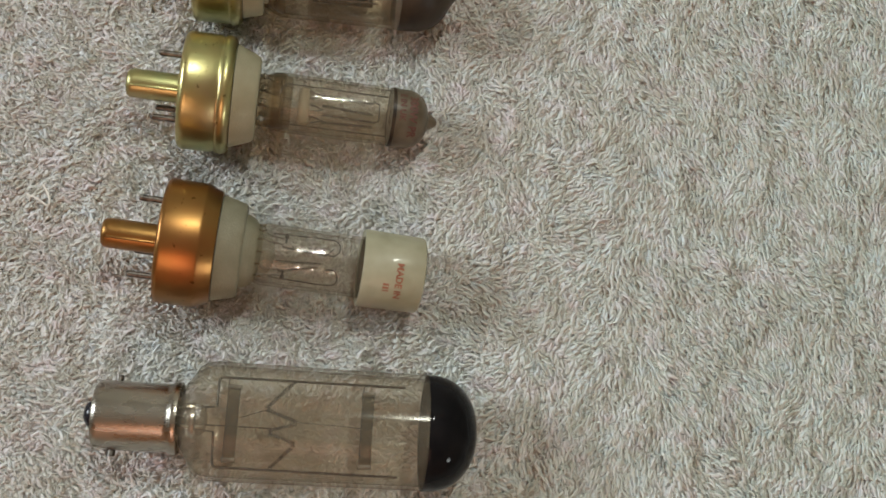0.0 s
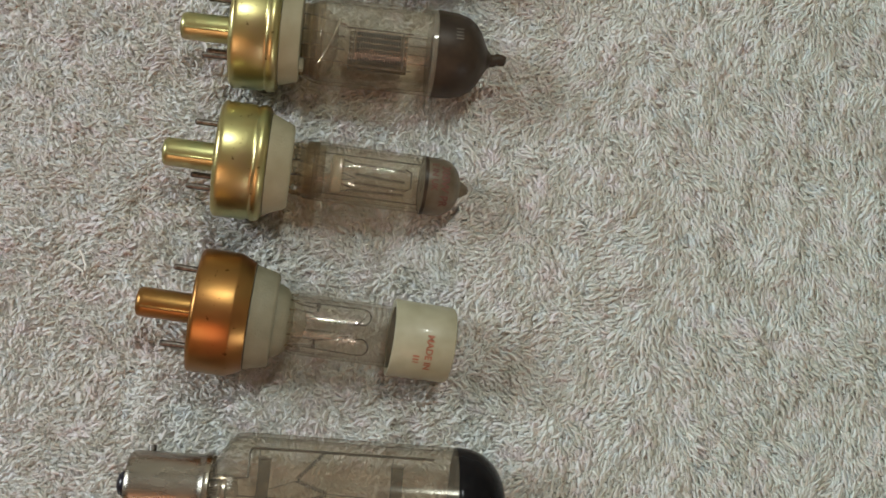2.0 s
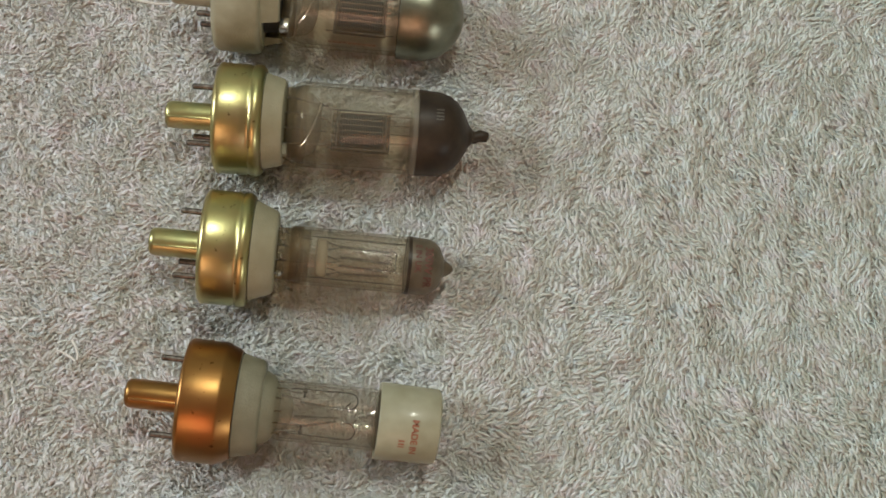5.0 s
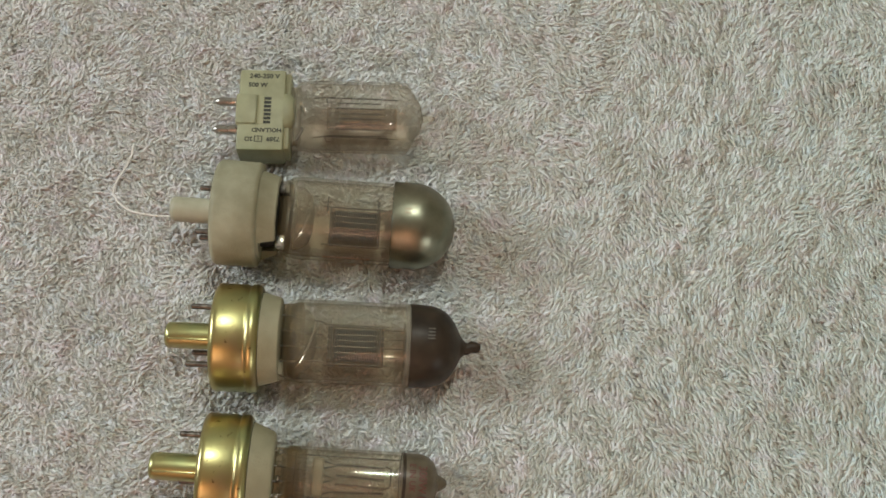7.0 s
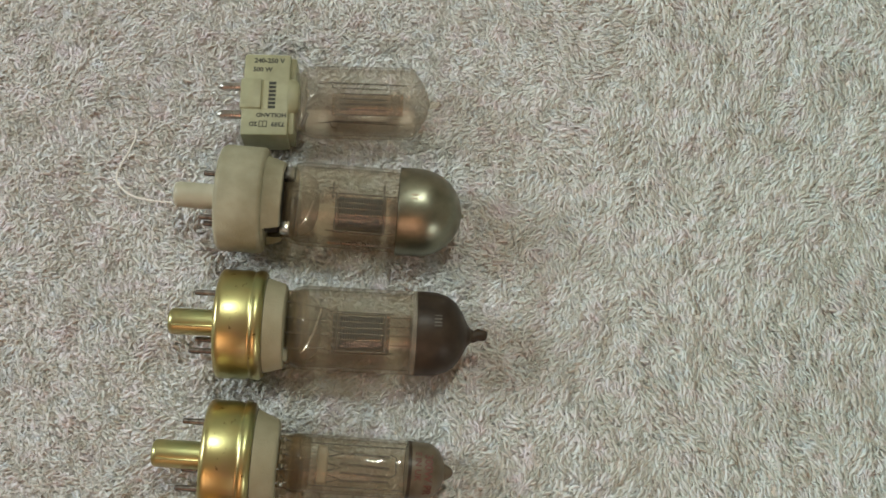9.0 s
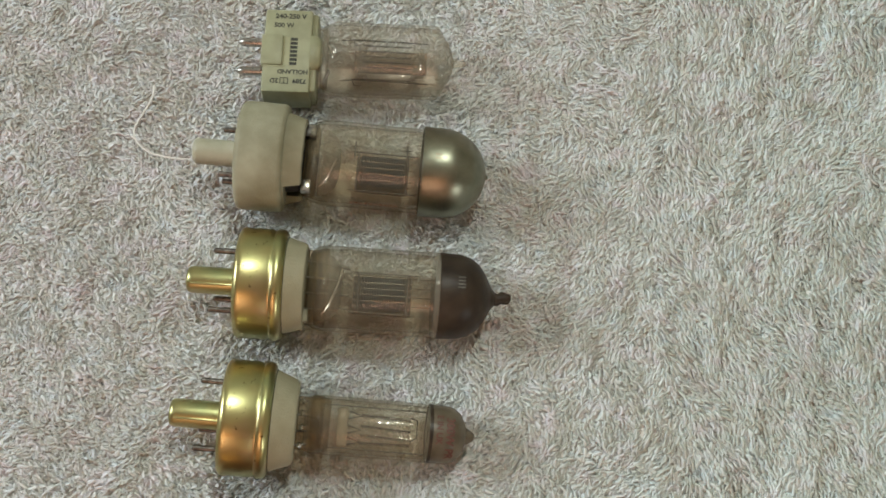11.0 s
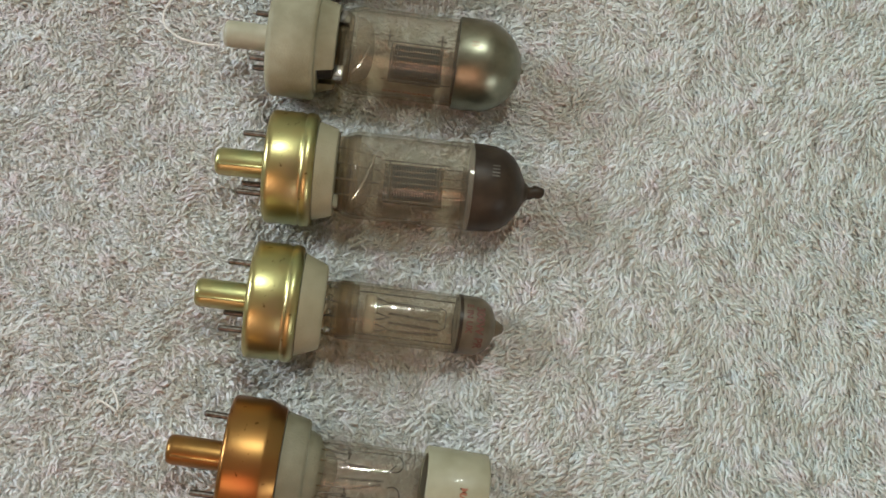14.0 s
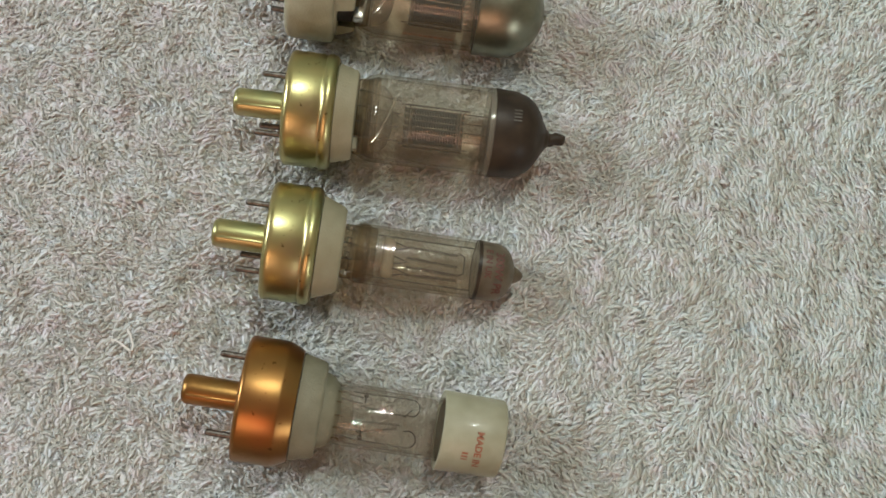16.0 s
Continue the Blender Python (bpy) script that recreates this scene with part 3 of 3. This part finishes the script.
def dark_lamp(lamp):
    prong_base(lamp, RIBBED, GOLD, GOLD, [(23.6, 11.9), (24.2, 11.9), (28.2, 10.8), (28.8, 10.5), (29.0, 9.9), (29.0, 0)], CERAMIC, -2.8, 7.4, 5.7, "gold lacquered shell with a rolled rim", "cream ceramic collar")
    squash = lambda s: 0.45 + 0.55 * min(1, max(0, (s - 29.5) / 4.5)) ** 0.6
    glass = part("glass_envelope", tube([(29.6, 8.4), (30.2, 9.6), (31.4, 10.3), (33.5, 10.6), (61.9, 10.6)], 0.8, seg=64, zsquash=squash), SMOKED, lamp, "smoky clear glass tube")
    tip = part("dark_cap", lathe([(61.6, 0), (61.6, 10.2), (61.65, 10.72), (62.2, 10.78), (67.0, 10.5), (69.6, 9.7), (71.6, 8.3), (73.2, 6.2), (74.3, 4.0), (75.1, 2.5), (75.8, 1.9), (76.2, 0)], 64), BLACK_MATT, glass, "dark brown-black coated dome")
    bars("print", [(-1.6, -1.2, -0.9, 0.9), (-0.7, -0.3, -0.9, 0.9), (0.2, 0.6, -0.9, 0.9), (1.0, 1.4, -0.9, 0.9)], INK_GREY, tip, round_the_tube(66.8, -4, 10.6))
    nib = lathe([(74.9, 2.5), (75.7, 1.75), (76.6, 1.6), (77.6, 1.6), (78.6, 1.5), (79.5, 1.3), (80.0, 0.8), (80.1, 0)], 20)
    for v in nib.verts:
        k = max(0.0, v.co.x / MM - 76.2)
        v.co.y += (0.14 * k + 0.25 * math.sin(v.co.x / MM * 2.2) * (k > 0)) * MM
        v.co.z *= 0.8
    part("drawn_tip", nib, BLACK_MATT, tip, "twisted sealed-off glass nipple")
    part("pinch_seal", box(28.8, 32.6, -9.4, 9.4, -1.6, 1.6, 0.8, seg=3), BROWN_GLASS, lamp, "flattened brownish glass seal")
    part("inner_dome", lathe([(33.0, 8.5), (35.2, 8.2), (37.0, 6.4), (37.8, 3.6), (38.0, 0)], 48, zsquash=lambda s: 0.7), FROST, lamp, "domed inner glass stem")
    part("cement_crumb", box(28.6, 30.2, -9.4, -6.2, 0.6, 2.6, 0.5), GREYED, lamp, "ragged bit of cement")
    for y in (-6.0, -2.0, 2.0, 6.0):
        part("lead_wire", wire([(28.6, y, 1.8), (31, y, 2.0), (36, y * 0.9, 1.0), (39.5, y * 0.85, 0.4)], 0.26, 6), STEEL, lamp)
    # bright wire shaped like the window's reflection on the inner dome
    part("highlight_arc", wire([(37.9, 3.4, 5.6), (37.4, 0.5, 6.6), (36.4, -2.8, 6.6), (35.0, -5.6, 6.0), (33.4, -7.8, 4.6)], 0.42, 8), BRIGHT, lamp)
    part("glass_rim", lathe([(60.4, 10.62), (60.5, 10.72), (61.5, 10.72), (61.6, 10.62)], 64), FROST, glass)
    grid_of_coils(lamp, 42.6, 53.2, -4.4, 3.4, 5, 0.6)
    part("reflector_plate", box(40.6, 55.2, -5.6, 4.8, -2.4, -2.0, 0.1), MICA, lamp)
    # added plate: its dark teal stands in for a dark reflection in the glass
    part("dark_backing", box(43.2, 53.0, -4.6, 3.0, -1.4, -1.1, 0.1), DARK_BACKING, lamp, "added dark plate for the dark reflection at the coils")
    # shade round the neck, put in as a ring of brown glass
    part("seal_shade_ring", lathe([(31.2, 8.6), (31.8, 9.6), (33.4, 10.1), (34.2, 9.9)], 56, zsquash=lambda s: 0.8), BROWN_GLASS, lamp, "brown ring for the shade inside the tube's neck")
    for y in (-3.6, -1.2, 1.2, 3.6):
        part("support_rod", wire([(55.2, y, 0.3), (61.0, y, 0.3)], 0.14, 5), STEEL, lamp)


def silver_lamp(lamp):
    shell = [(11.8, 0), (11.8, 12.4), (12.0, 13.1), (12.6, 13.7), (13.4, 13.95), (22.6, 13.9), (23.3, 13.6), (23.7, 13.0), (23.7, 11.6)]
    prong_base(lamp, shell, CHALK, NYLON, [(22.8, 11.9), (23.3, 11.9), (24.2, 11.6), (24.2, 0)], CHALK, -5.2, 6.0, 7.0, "thick off-white ceramic ring", "")
    # the collar behind the ring is broken away at its lower side
    bm = bmesh.new()
    seg, gap = 44, (148, 206)
    cols = []
    for k in range(seg + 1):
        a = radians(gap[1] + (360 - (gap[1] - gap[0])) * k / seg)
        jag = 0.05 * math.sin(5 * a) + 0.06 * math.sin(17 * a)
        cols.append([bm.verts.new(Vector((s, r * math.cos(a), r * math.sin(a))) * MM) for s, r in ((24.0, 11.8), (28.2 + jag, 10.5), (28.5 + jag, 9.4), (24.0, 9.4))])
    for a, b in zip(cols, cols[1:]):
        for i in range(4):
            bm.faces.new((a[i], b[i], b[(i + 1) % 4], a[(i + 1) % 4]))
    bm.faces.new(cols[0])
    bm.faces.new(cols[-1])
    part("broken_collar", bm, CHALK, lamp, "chipped ceramic collar with a broken gap")
    # solid core in near black: the hollow's shade is put into its colour
    part("hollow_core", lathe([(24.0, 0), (24.0, 8.4), (27.6, 8.0), (28.0, 0)], 32), GAP_DARK, lamp, "near-black core for the shade behind the chipped collar")
    part("seal_clip", box(28.2, 30.8, -9.4, -6.2, 0.5, 3.4, 0.4), BRIGHT, lamp)
    part("seal_clip", box(27.8, 30.8, 5.5, 9.2, 0.5, 3.0, 0.4), STEEL, lamp)
    squash = lambda s: 0.45 + 0.55 * min(1, max(0, (s - 29) / 4.5)) ** 0.6
    glass = part("glass_envelope", tube([(28.9, 9.0), (29.6, 10.0), (31.0, 10.7), (33.5, 10.95), (58.8, 10.95)], 0.8, seg=64, zsquash=squash), SMOKED, lamp, "clear glass tube with faint smoke")
    dome = [(58.2, 10.9), (58.2, 11.5), (58.6, 11.65), (63.4, 11.6)] + [(63.6 + 11.5 * math.sin(radians(a)), 11.6 * math.cos(radians(a))) for a in range(6, 88, 6)] + [(75.2, 0.6), (75.7, 0.5), (75.8, 0)]
    cap = part("silvered_dome", lathe(dome, 72), SILVER, glass, "satin silvered dome with a faint stamp")
    bars("print", [(-1.1, -0.5, -0.9, 0.9), (-0.1, 0.4, -0.9, 0.9)], surface("worn_stamp", (0.25, 0.2, 0.14), (0.33, 0.27, 0.2), 0.5, 0.6), cap, round_the_tube(62.2, 2, 11.63))
    bars("print", [(k * 1.25 - 6.2, k * 1.25 - 5.4, -0.35, 0.35) for k in range(10)], INK_RED, glass, lambda x, y: (47 + x, -10.99 * math.cos(radians(10 + 4 * y)), 10.99 * math.sin(radians(10 + 4 * y))), "faded red print along the glass")
    part("pinch_seal", box(28.2, 31.8, -9.4, 9.4, -1.6, 1.6, 0.8, seg=3), BROWN_GLASS, lamp, "flattened brownish glass seal")
    part("inner_dome", lathe([(32.4, 8.8), (34.6, 8.5), (36.6, 6.6), (37.4, 3.6), (37.6, 0)], 48, zsquash=lambda s: 0.7), FROST, lamp, "domed inner glass stem")
    # the same reflection here, as a shorter bright wire
    part("highlight_arc", wire([(36.6, -1.6, 6.9), (35.8, -4.4, 6.6), (34.6, -6.6, 5.8), (33.0, -8.2, 4.6)], 0.3, 8), BRIGHT, lamp)
    grid_of_coils(lamp, 42.8, 54.0, -5.6, 2.6, 5, 0.6)
    part("reflector_plate", box(41.6, 55.2, -6.4, 3.2, -2.4, -2.0, 0.1), MICA, lamp)
    for s in (41.0, 54.4):
        part("upright_wire", wire([(s, 6.4, 0.8), (s, 2.0, 0.8)], 0.24, 6), STEEL, lamp)
        part("upright_wire", wire([(s - 1.2, 5.0, 0.8), (s + 1.2, 5.0, 0.8)], 0.2, 6), STEEL, lamp)


def block_lamp(lamp):
    body = box(0.2, 12.9, -11.8, 12.6, -6.6, 3.6, 0.7, seg=2)
    ridge = box(12.4, 14.4, -11.0, 12.0, -6.2, 2.6, 0.6)
    block = part("ceramic_block", join(body, ridge), GREENISH, lamp, "pale green ceramic block with dark print")
    part("raised_pad", box(-0.3, 5.4, -4.2, 4.8, 2.4, 4.3, 0.5), GREENISH, block)
    part("seam", box(0.0, 5.9, -4.6, -4.2, 3.3, 3.75, 0.1), GREENISH_DARK, block)
    part("seam", box(5.4, 7.3, -4.0, 4.4, 3.3, 3.7, 0.1), GREENISH_DARK, block)
    part("neck", lathe([(12.6, 0), (12.6, 5.4), (14.6, 5.0), (15.6, 3.6), (15.8, 0)], 30, off=(0, 0.4, 2.0), zsquash=lambda s: 0.5), GREENISH, block)
    top = 3.66
    lettering("print", "240-250 V", 1.95, INK_DARK, block, lambda x, y: (7.0 + x, 10.4 + y, top))
    lettering("print", "500 W", 1.85, INK_DARK, block, lambda x, y: (5.3 + x, 7.7 + y, top))
    lettering("print", "HOLLAND", 1.7, INK_DARK, block, lambda x, y: (8.3 - x, -5.9 - y, top))
    lettering("print", "7389", 1.8, INK_DARK, block, lambda x, y: (10.2 - x, -8.6 - y, top))
    lettering("print", "2D", 1.8, INK_DARK, block, lambda x, y: (3.6 - x, -8.6 - y, top))
    bars("emblem", [(5.1, 7.3, -9.5, -9.3), (5.1, 7.3, -7.9, -7.7), (5.1, 5.3, -9.5, -7.7), (7.1, 7.3, -9.5, -7.7), (6.1, 6.3, -9.5, -7.7)], INK_DARK, block, lambda x, y: (x, y, top + 0.02))
    bars("emblem", [(7.3, 9.2, y, y + 0.85) for y in (-4.0, -2.8, -1.6, -0.4, 0.8, 2.0, 3.2)], INK_DARK, block, lambda x, y: (x, y, top + 0.02))
    for y in (4.1, -4.4):
        part("pin", lathe([(-7.3, 0), (-7.1, 0.35), (-5.8, 1.05), (-5.2, 1.2), (0.6, 1.2)], 20, off=(0, y, 0.2)), PIN_METAL, lamp)
    squash = lambda s: 0.5 + 0.5 * min(1, max(0, (s - 15) / 5)) ** 0.6
    glass = part("glass_envelope", tube([(15.4, 7.8), (16.2, 9.2), (17.6, 9.7), (19.5, 9.9), (46.0, 9.85), (46.4, 9.65), (46.8, 9.2), (49.6, 4.9), (50.0, 4.2), (50.4, 3.2), (50.9, 0.9)], 0.7, seg=64, zsquash=squash), HAZY, lamp, "clear hazy glass tube with a bevelled end")
    part("exhaust_tip", lathe([(50.7, 1.3), (51.6, 0.95), (53.4, 0.9), (54.2, 0.6), (54.4, 0)], 16), FROST, glass)
    part("pinch_seal", box(13.4, 17.2, -8.4, 8.4, -1.7, 1.7, 0.8, seg=3), FROST, lamp, "flattened glass seal")
    part("seal_foil", wire([(17.2, 3.0, 1.8), (18.0, 1.4, 1.8), (18.4, 0.2, 1.8)], 0.45, 6), BRIGHT, lamp)
    part("seal_foil", wire([(16.2, -8.0, 1.6), (17.4, -5.6, 1.8), (17.8, -4.2, 1.8)], 0.45, 6), TUNGSTEN, lamp)
    for k, y in enumerate((5.9, 4.4, 2.8, 1.2, -0.4, -2.0, -3.6, -5.6)):
        part("filament_coil", coil((24.4 if k in (0, 7) else 26.4, y, 0.2), (39.4, y - 0.2, 0.2), 0.2, 0.085, 0.4), GRID, lamp)
    # tinted plate added for the pinkish rectangle behind the filaments
    part("rosy_plate", box(24.2, 43.6, -3.2, 3.4, -1.2, -0.9, 0.1), ROSY, lamp, "thin rosy plate behind the filaments")
    for s in (25.2, 40.2):
        part("mica_support", box(s, s + 2.6, -4.6, 4.0, -0.3, 0.3, 0.1), HAZY, lamp)
    for y in (6.2, -5.8):
        part("support_rod", wire([(20.5, y - 0.4, 0), (24.6, y, 0), (44.0, y - 0.6, 0)], 0.16, 6), TUNGSTEN, lamp)
        part("hook", wire([(23.6, y + 0.3, 0), (24.4, y - 1.6, 0), (25.6, y - 1.7, 0)], 0.16, 6), TUNGSTEN, lamp)


KINDS = (
    ("tubular", tubular_lamp, "clear tubular projector lamp with nickel bayonet cap and black dome"),
    ("copper", copper_lamp, "slim projector lamp with copper-coloured base and ivory end cap"),
    ("narrow", narrow_lamp, "slim projector lamp with gold base and smoky pointed tip"),
    ("dark", dark_lamp, "projector lamp with gold base and dark brown nippled dome"),
    ("silver", silver_lamp, "projector lamp with chipped white ceramic base and silvered dome"),
    ("block", block_lamp, "clear two-pin lamp with a pale green ceramic block base"),
)
for key, make, label in KINDS:
    lamp = lamp_at("projector_lamp", *LAMPS[key])
    make(lamp)
    tagged(lamp, label, "lamp", GROUP)

# ---- a loose white thread on the towel ----
thread_line = [(-0.0930, 0.0931), (-0.0965, 0.0927), (-0.1000, 0.0926), (-0.1030, 0.0928), (-0.1055, 0.0936), (-0.1078, 0.0950), (-0.1094, 0.0968), (-0.1098, 0.0990), (-0.1092, 0.1020), (-0.1080, 0.1060), (-0.1074, 0.1095), (-0.1078, 0.1125)]
tagged(part("loose_thread", wire([(x * 1000, y * 1000, 1.5) for x, y in thread_line], 0.3, 6), COTTON_THREAD), "thin loose white thread lying on the towel", "thread")

curl_line = [(-0.0973, -0.0021), (-0.0955, -0.0023), (-0.0933, -0.0032), (-0.0921, -0.0039), (-0.0917, -0.0036), (-0.0919, -0.0023), (-0.0929, -0.0006), (-0.0942, 0.0010)]
tagged(part("loose_thread", wire([(x * 1000, y * 1000, 1.4) for x, y in curl_line], 0.27, 6), COTTON_THREAD), "short bent end of white thread on the towel", "thread")

# ---- the towel: a woven ground with thousands of cotton loops ----
def towel_height(x, y):
    """Gentle unevenness of the cloth."""
    return 0.0006 * np.sin(x * 61 + 1.3) * np.sin(y * 47 + 0.4) + 0.0003 * np.sin(x * 140 + y * 90)


X0, X1, Y0, Y1 = -0.27, 0.25, -0.20, 0.34
def smooth_field(rng, cell, stretch=1.0):
    """A random smooth field over the towel, from a coarse grid of values; stretch lengthens it along y."""
    n = int(0.6 / cell) + 3
    values = rng.normal(size=(n, n))

    def at(x, y):
        u, v = (x - X0) / cell, (y - Y0) / (cell * stretch)
        i, j = np.clip(u.astype(int), 0, n - 2), np.clip(v.astype(int), 0, n - 2)
        fu, fv = u - i, v - j
        fu, fv = fu * fu * (3 - 2 * fu), fv * fv * (3 - 2 * fv)
        return (values[i, j] * (1 - fu) + values[i + 1, j] * fu) * (1 - fv) + (values[i, j + 1] * (1 - fu) + values[i + 1, j + 1] * fu) * fv
    return at


relief = np.random.default_rng(3)
CLUMP, RIDGE = smooth_field(relief, 0.0032), smooth_field(relief, 0.0026, 3.2)


def upright_rows(x):
    """The pile is brushed sideways on one half and stands in upright rows on the other."""
    return np.clip((x + 0.03) / 0.08, 0, 1)


def pile_hump(x, y):
    """Clumps and rows of the pile, in metres."""
    return (0.3 * CLUMP(x, y) + (0.12 + 0.42 * upright_rows(x)) * RIDGE(x, y)).clip(-0.8, 0.9) * MM


towel = new("towel")
tagged(towel, "cream and pinkish terry cotton towel spread flat", "towel")
bm = bmesh.new()
nx, ny = 300, 310
grid = [[bm.verts.new((X0 + (X1 - X0) * i / nx, Y0 + (Y1 - Y0) * j / ny, 0)) for j in range(ny + 1)] for i in range(nx + 1)]
for i in range(nx):
    for j in range(ny):
        bm.faces.new((grid[i][j], grid[i + 1][j], grid[i + 1][j + 1], grid[i][j + 1]))
cx, cy = (np.array([v.co[k] for v in bm.verts]) for k in (0, 1))
for v, z in zip(bm.verts, -0.00098 + towel_height(cx, cy) + pile_hump(cx, cy)):
    v.co.z = float(z)
edge = bmesh.ops.extrude_face_region(bm, geom=bm.faces[:])
for v in edge["geom"]:
    if isinstance(v, bmesh.types.BMVert):
        v.co.z = FLOOR_Z
part("ground_weave", bm, WEAVE, towel, "beige woven ground of the towel")


def lamp_solids():
    """Plain tapered outlines of the lamps, in which no loop may stand."""
    out = []
    shapes = {"tubular": ((0, 17.6, 7.8), (17.6, 21, 11), (21, 74, 12.7), (74, 81, 10)), "copper": ((0, 12.5, 3.5), (12.5, 25, 14.1), (25, 34, 11.7), (34, 57, 7.1), (57, 71.7, 9.1)),
              "narrow": ((0, 12.5, 3.5), (12.3, 24, 13.9), (24, 30, 12.2), (30, 69, 7.1)), "dark": ((0, 12.5, 3.5), (12.3, 24, 13.9), (24, 29, 12), (29, 71, 10.9), (71, 75, 7)),
              "silver": ((0, 12, 3.5), (11.8, 23, 14.1), (23, 28, 11.9), (29, 66, 11.8), (66, 72, 9.5)), "block": ((15, 47, 10.0), (47, 50, 7))}
    for key, rows in shapes.items():
        x, y, z, yaw, pitch = LAMPS[key]
        m = pose(x, y, z) @ pose(0, 0, 0, 0, 0, yaw) @ pose(0, 0, 0, 0, -pitch, 0)
        inv = np.array(m.inverted())
        for a, b, r in rows:
            out.append((inv, a * MM, b * MM, r * MM))
    return out


def terry(rng, x, y, scale, fuzz=False):
    """Twisted cotton loops rooted at (x, y), each a bent three-sided strand; fuzz: thin fibres between and over them."""
    n = len(x)
    drift, swirl = smooth_field(rng, 0.028), smooth_field(rng, 0.0075)
    rows = upright_rows(x)
    turn = (1 - rows) * (0.4 + 1.2 * drift(x, y) + 0.9 * swirl(x, y)) + rows * (1.72 + 0.4 * drift(x, y) + 0.5 * swirl(x, y)) + rng.normal(size=n) * (0.4 - 0.14 * rows)
    turn += np.where(rng.random(n) < 0.5, 0, math.pi)
    reach = (2.1 + 0.6 * rows + rng.normal(size=n) * 0.7).clip(0.9, 4.2) * MM * scale
    rise = (1.15 + rng.normal(size=n) * 0.13 + 0.08 * swirl(x, y)).clip(0.8, 1.8) * MM * (0.6 + 0.4 * scale)
    thick = (0.33 + rng.normal(size=n) * 0.08).clip(0.18, 0.55) * MM * scale
    curl = rng.normal(size=n) * (1.0 - 0.3 * rows) * MM * scale
    f, lift, bend, taper = np.array([[0.0, 0.2, 0.0, 0.9], [0.33, 0.92, 0.7, 1.1], [0.78, 1.0, 0.95, 1.0], [1.0, 0.55, 0.1, 0.7]]).T
    if fuzz:
        f, lift, bend, taper = np.array([[0.0, 0.6, 0.0, 0.8], [0.5, 1.22, 1.0, 1.0], [0.95, 0.85, 0.3, 0.6]]).T
        thick, reach, curl, rise = thick * 0.5, reach * 0.85, curl * 1.3, rise * (1 - 0.12 * rows)
    rings = len(f)
    dx, dy = np.cos(turn)[:, None], np.sin(turn)[:, None]
    along, across = reach[:, None] * f, curl[:, None] * bend
    px = x[:, None] + dx * along - dy * across
    py = y[:, None] + dy * along + dx * across
    pz = -0.0015 + towel_height(px, py) + rise[:, None] * lift + pile_hump(x, y)[:, None]
    # loops under a lamp are pressed flat beneath it
    pts = np.stack([px, py, pz, np.ones_like(px)], -1)
    for inv, a, b, r in lamp_solids():
        q = pts @ inv.T
        under = (q[..., 0] > a - 0.0005) & (q[..., 0] < b + 0.0005) & (np.hypot(q[..., 1], q[..., 2]) < r + 0.0004) & (np.abs(q[..., 1]) < r)
        low = -np.sqrt(np.maximum((r + 0.0004) ** 2 - q[..., 1] ** 2, 0))
        pz = np.where(under, pz - (q[..., 2] - low), pz)
        pts[..., 2] = pz
    pz = np.maximum(pz, FLOOR_Z + 0.001)
    verts = np.empty((n, rings, 3, 3))
    for k in range(3):
        a = 2 * math.pi * k / 3 + np.arange(rings) * 0.5
        side, up = np.cos(a) * taper * thick[:, None] * 1.2, np.sin(a) * taper * thick[:, None] * 0.7
        slope = np.gradient(pz, axis=1) / (0.33 * 0.003)
        lean = np.clip(-slope, -1, 1)
        verts[:, :, k, 0] = px - dy * side + dx * up * lean * 0.7
        verts[:, :, k, 1] = py + dx * side + dy * up * lean * 0.7
        verts[:, :, k, 2] = pz + up
    quads = [(i * 3 + k, i * 3 + (k + 1) % 3, (i + 1) * 3 + (k + 1) % 3, (i + 1) * 3 + k) for i in range(rings - 1) for k in range(3)]
    faces = (np.arange(n)[:, None, None] * 3 * rings + np.array(quads)[None]).reshape(-1)
    mesh = bpy.data.meshes.new("terry_pile")
    mesh.vertices.add(n * 3 * rings)
    mesh.vertices.foreach_set("co", verts.reshape(-1).astype(np.float32))
    mesh.loops.add(len(faces))
    mesh.loops.foreach_set("vertex_index", faces.astype(np.int32))
    mesh.polygons.add(len(faces) // 4)
    mesh.polygons.foreach_set("loop_start", np.arange(0, len(faces), 4, dtype=np.int32))
    mesh.polygons.foreach_set("use_smooth", np.ones(len(faces) // 4, bool))
    mesh.update()
    mesh.validate()
    mesh.materials.append(TERRY)
    ob = new("fuzz" if fuzz else "terry_pile", mesh)
    ob.parent = towel
    return tagged(ob, "thin stray cotton fibres of the pile" if fuzz else "dense short cotton loops, cream with rosy and olive hints", kind="stuff")


def scatter(rng, step, inside):
    gx, gy = np.meshgrid(np.arange(X0 + 0.003, X1 - 0.003, step), np.arange(Y0 + 0.003, Y1 - 0.003, step))
    gx = gx + rng.uniform(-0.45, 0.45, gx.shape) * step
    gy = gy + rng.uniform(-0.45, 0.45, gy.shape) * step
    left = -0.1319 - 0.25 * (gy + 0.071)
    near = (gx > left) & (gx < 0.122) & (gy > -0.080) & (gy < 0.200 + 0.19 * (gx - 0.1) + 0.022)
    pick = near if inside else ~near
    return gx[pick], gy[pick]


rng = np.random.default_rng(7)
terry(rng, *scatter(rng, 0.0009, True), 1.0)
fx, fy = scatter(rng, 0.00088, True)
stay = rng.random(len(fx)) > 0.5 * upright_rows(fx)
terry(rng, fx[stay], fy[stay], 1.0, True)
terry(rng, *scatter(rng, 0.0034, False), 2.5)
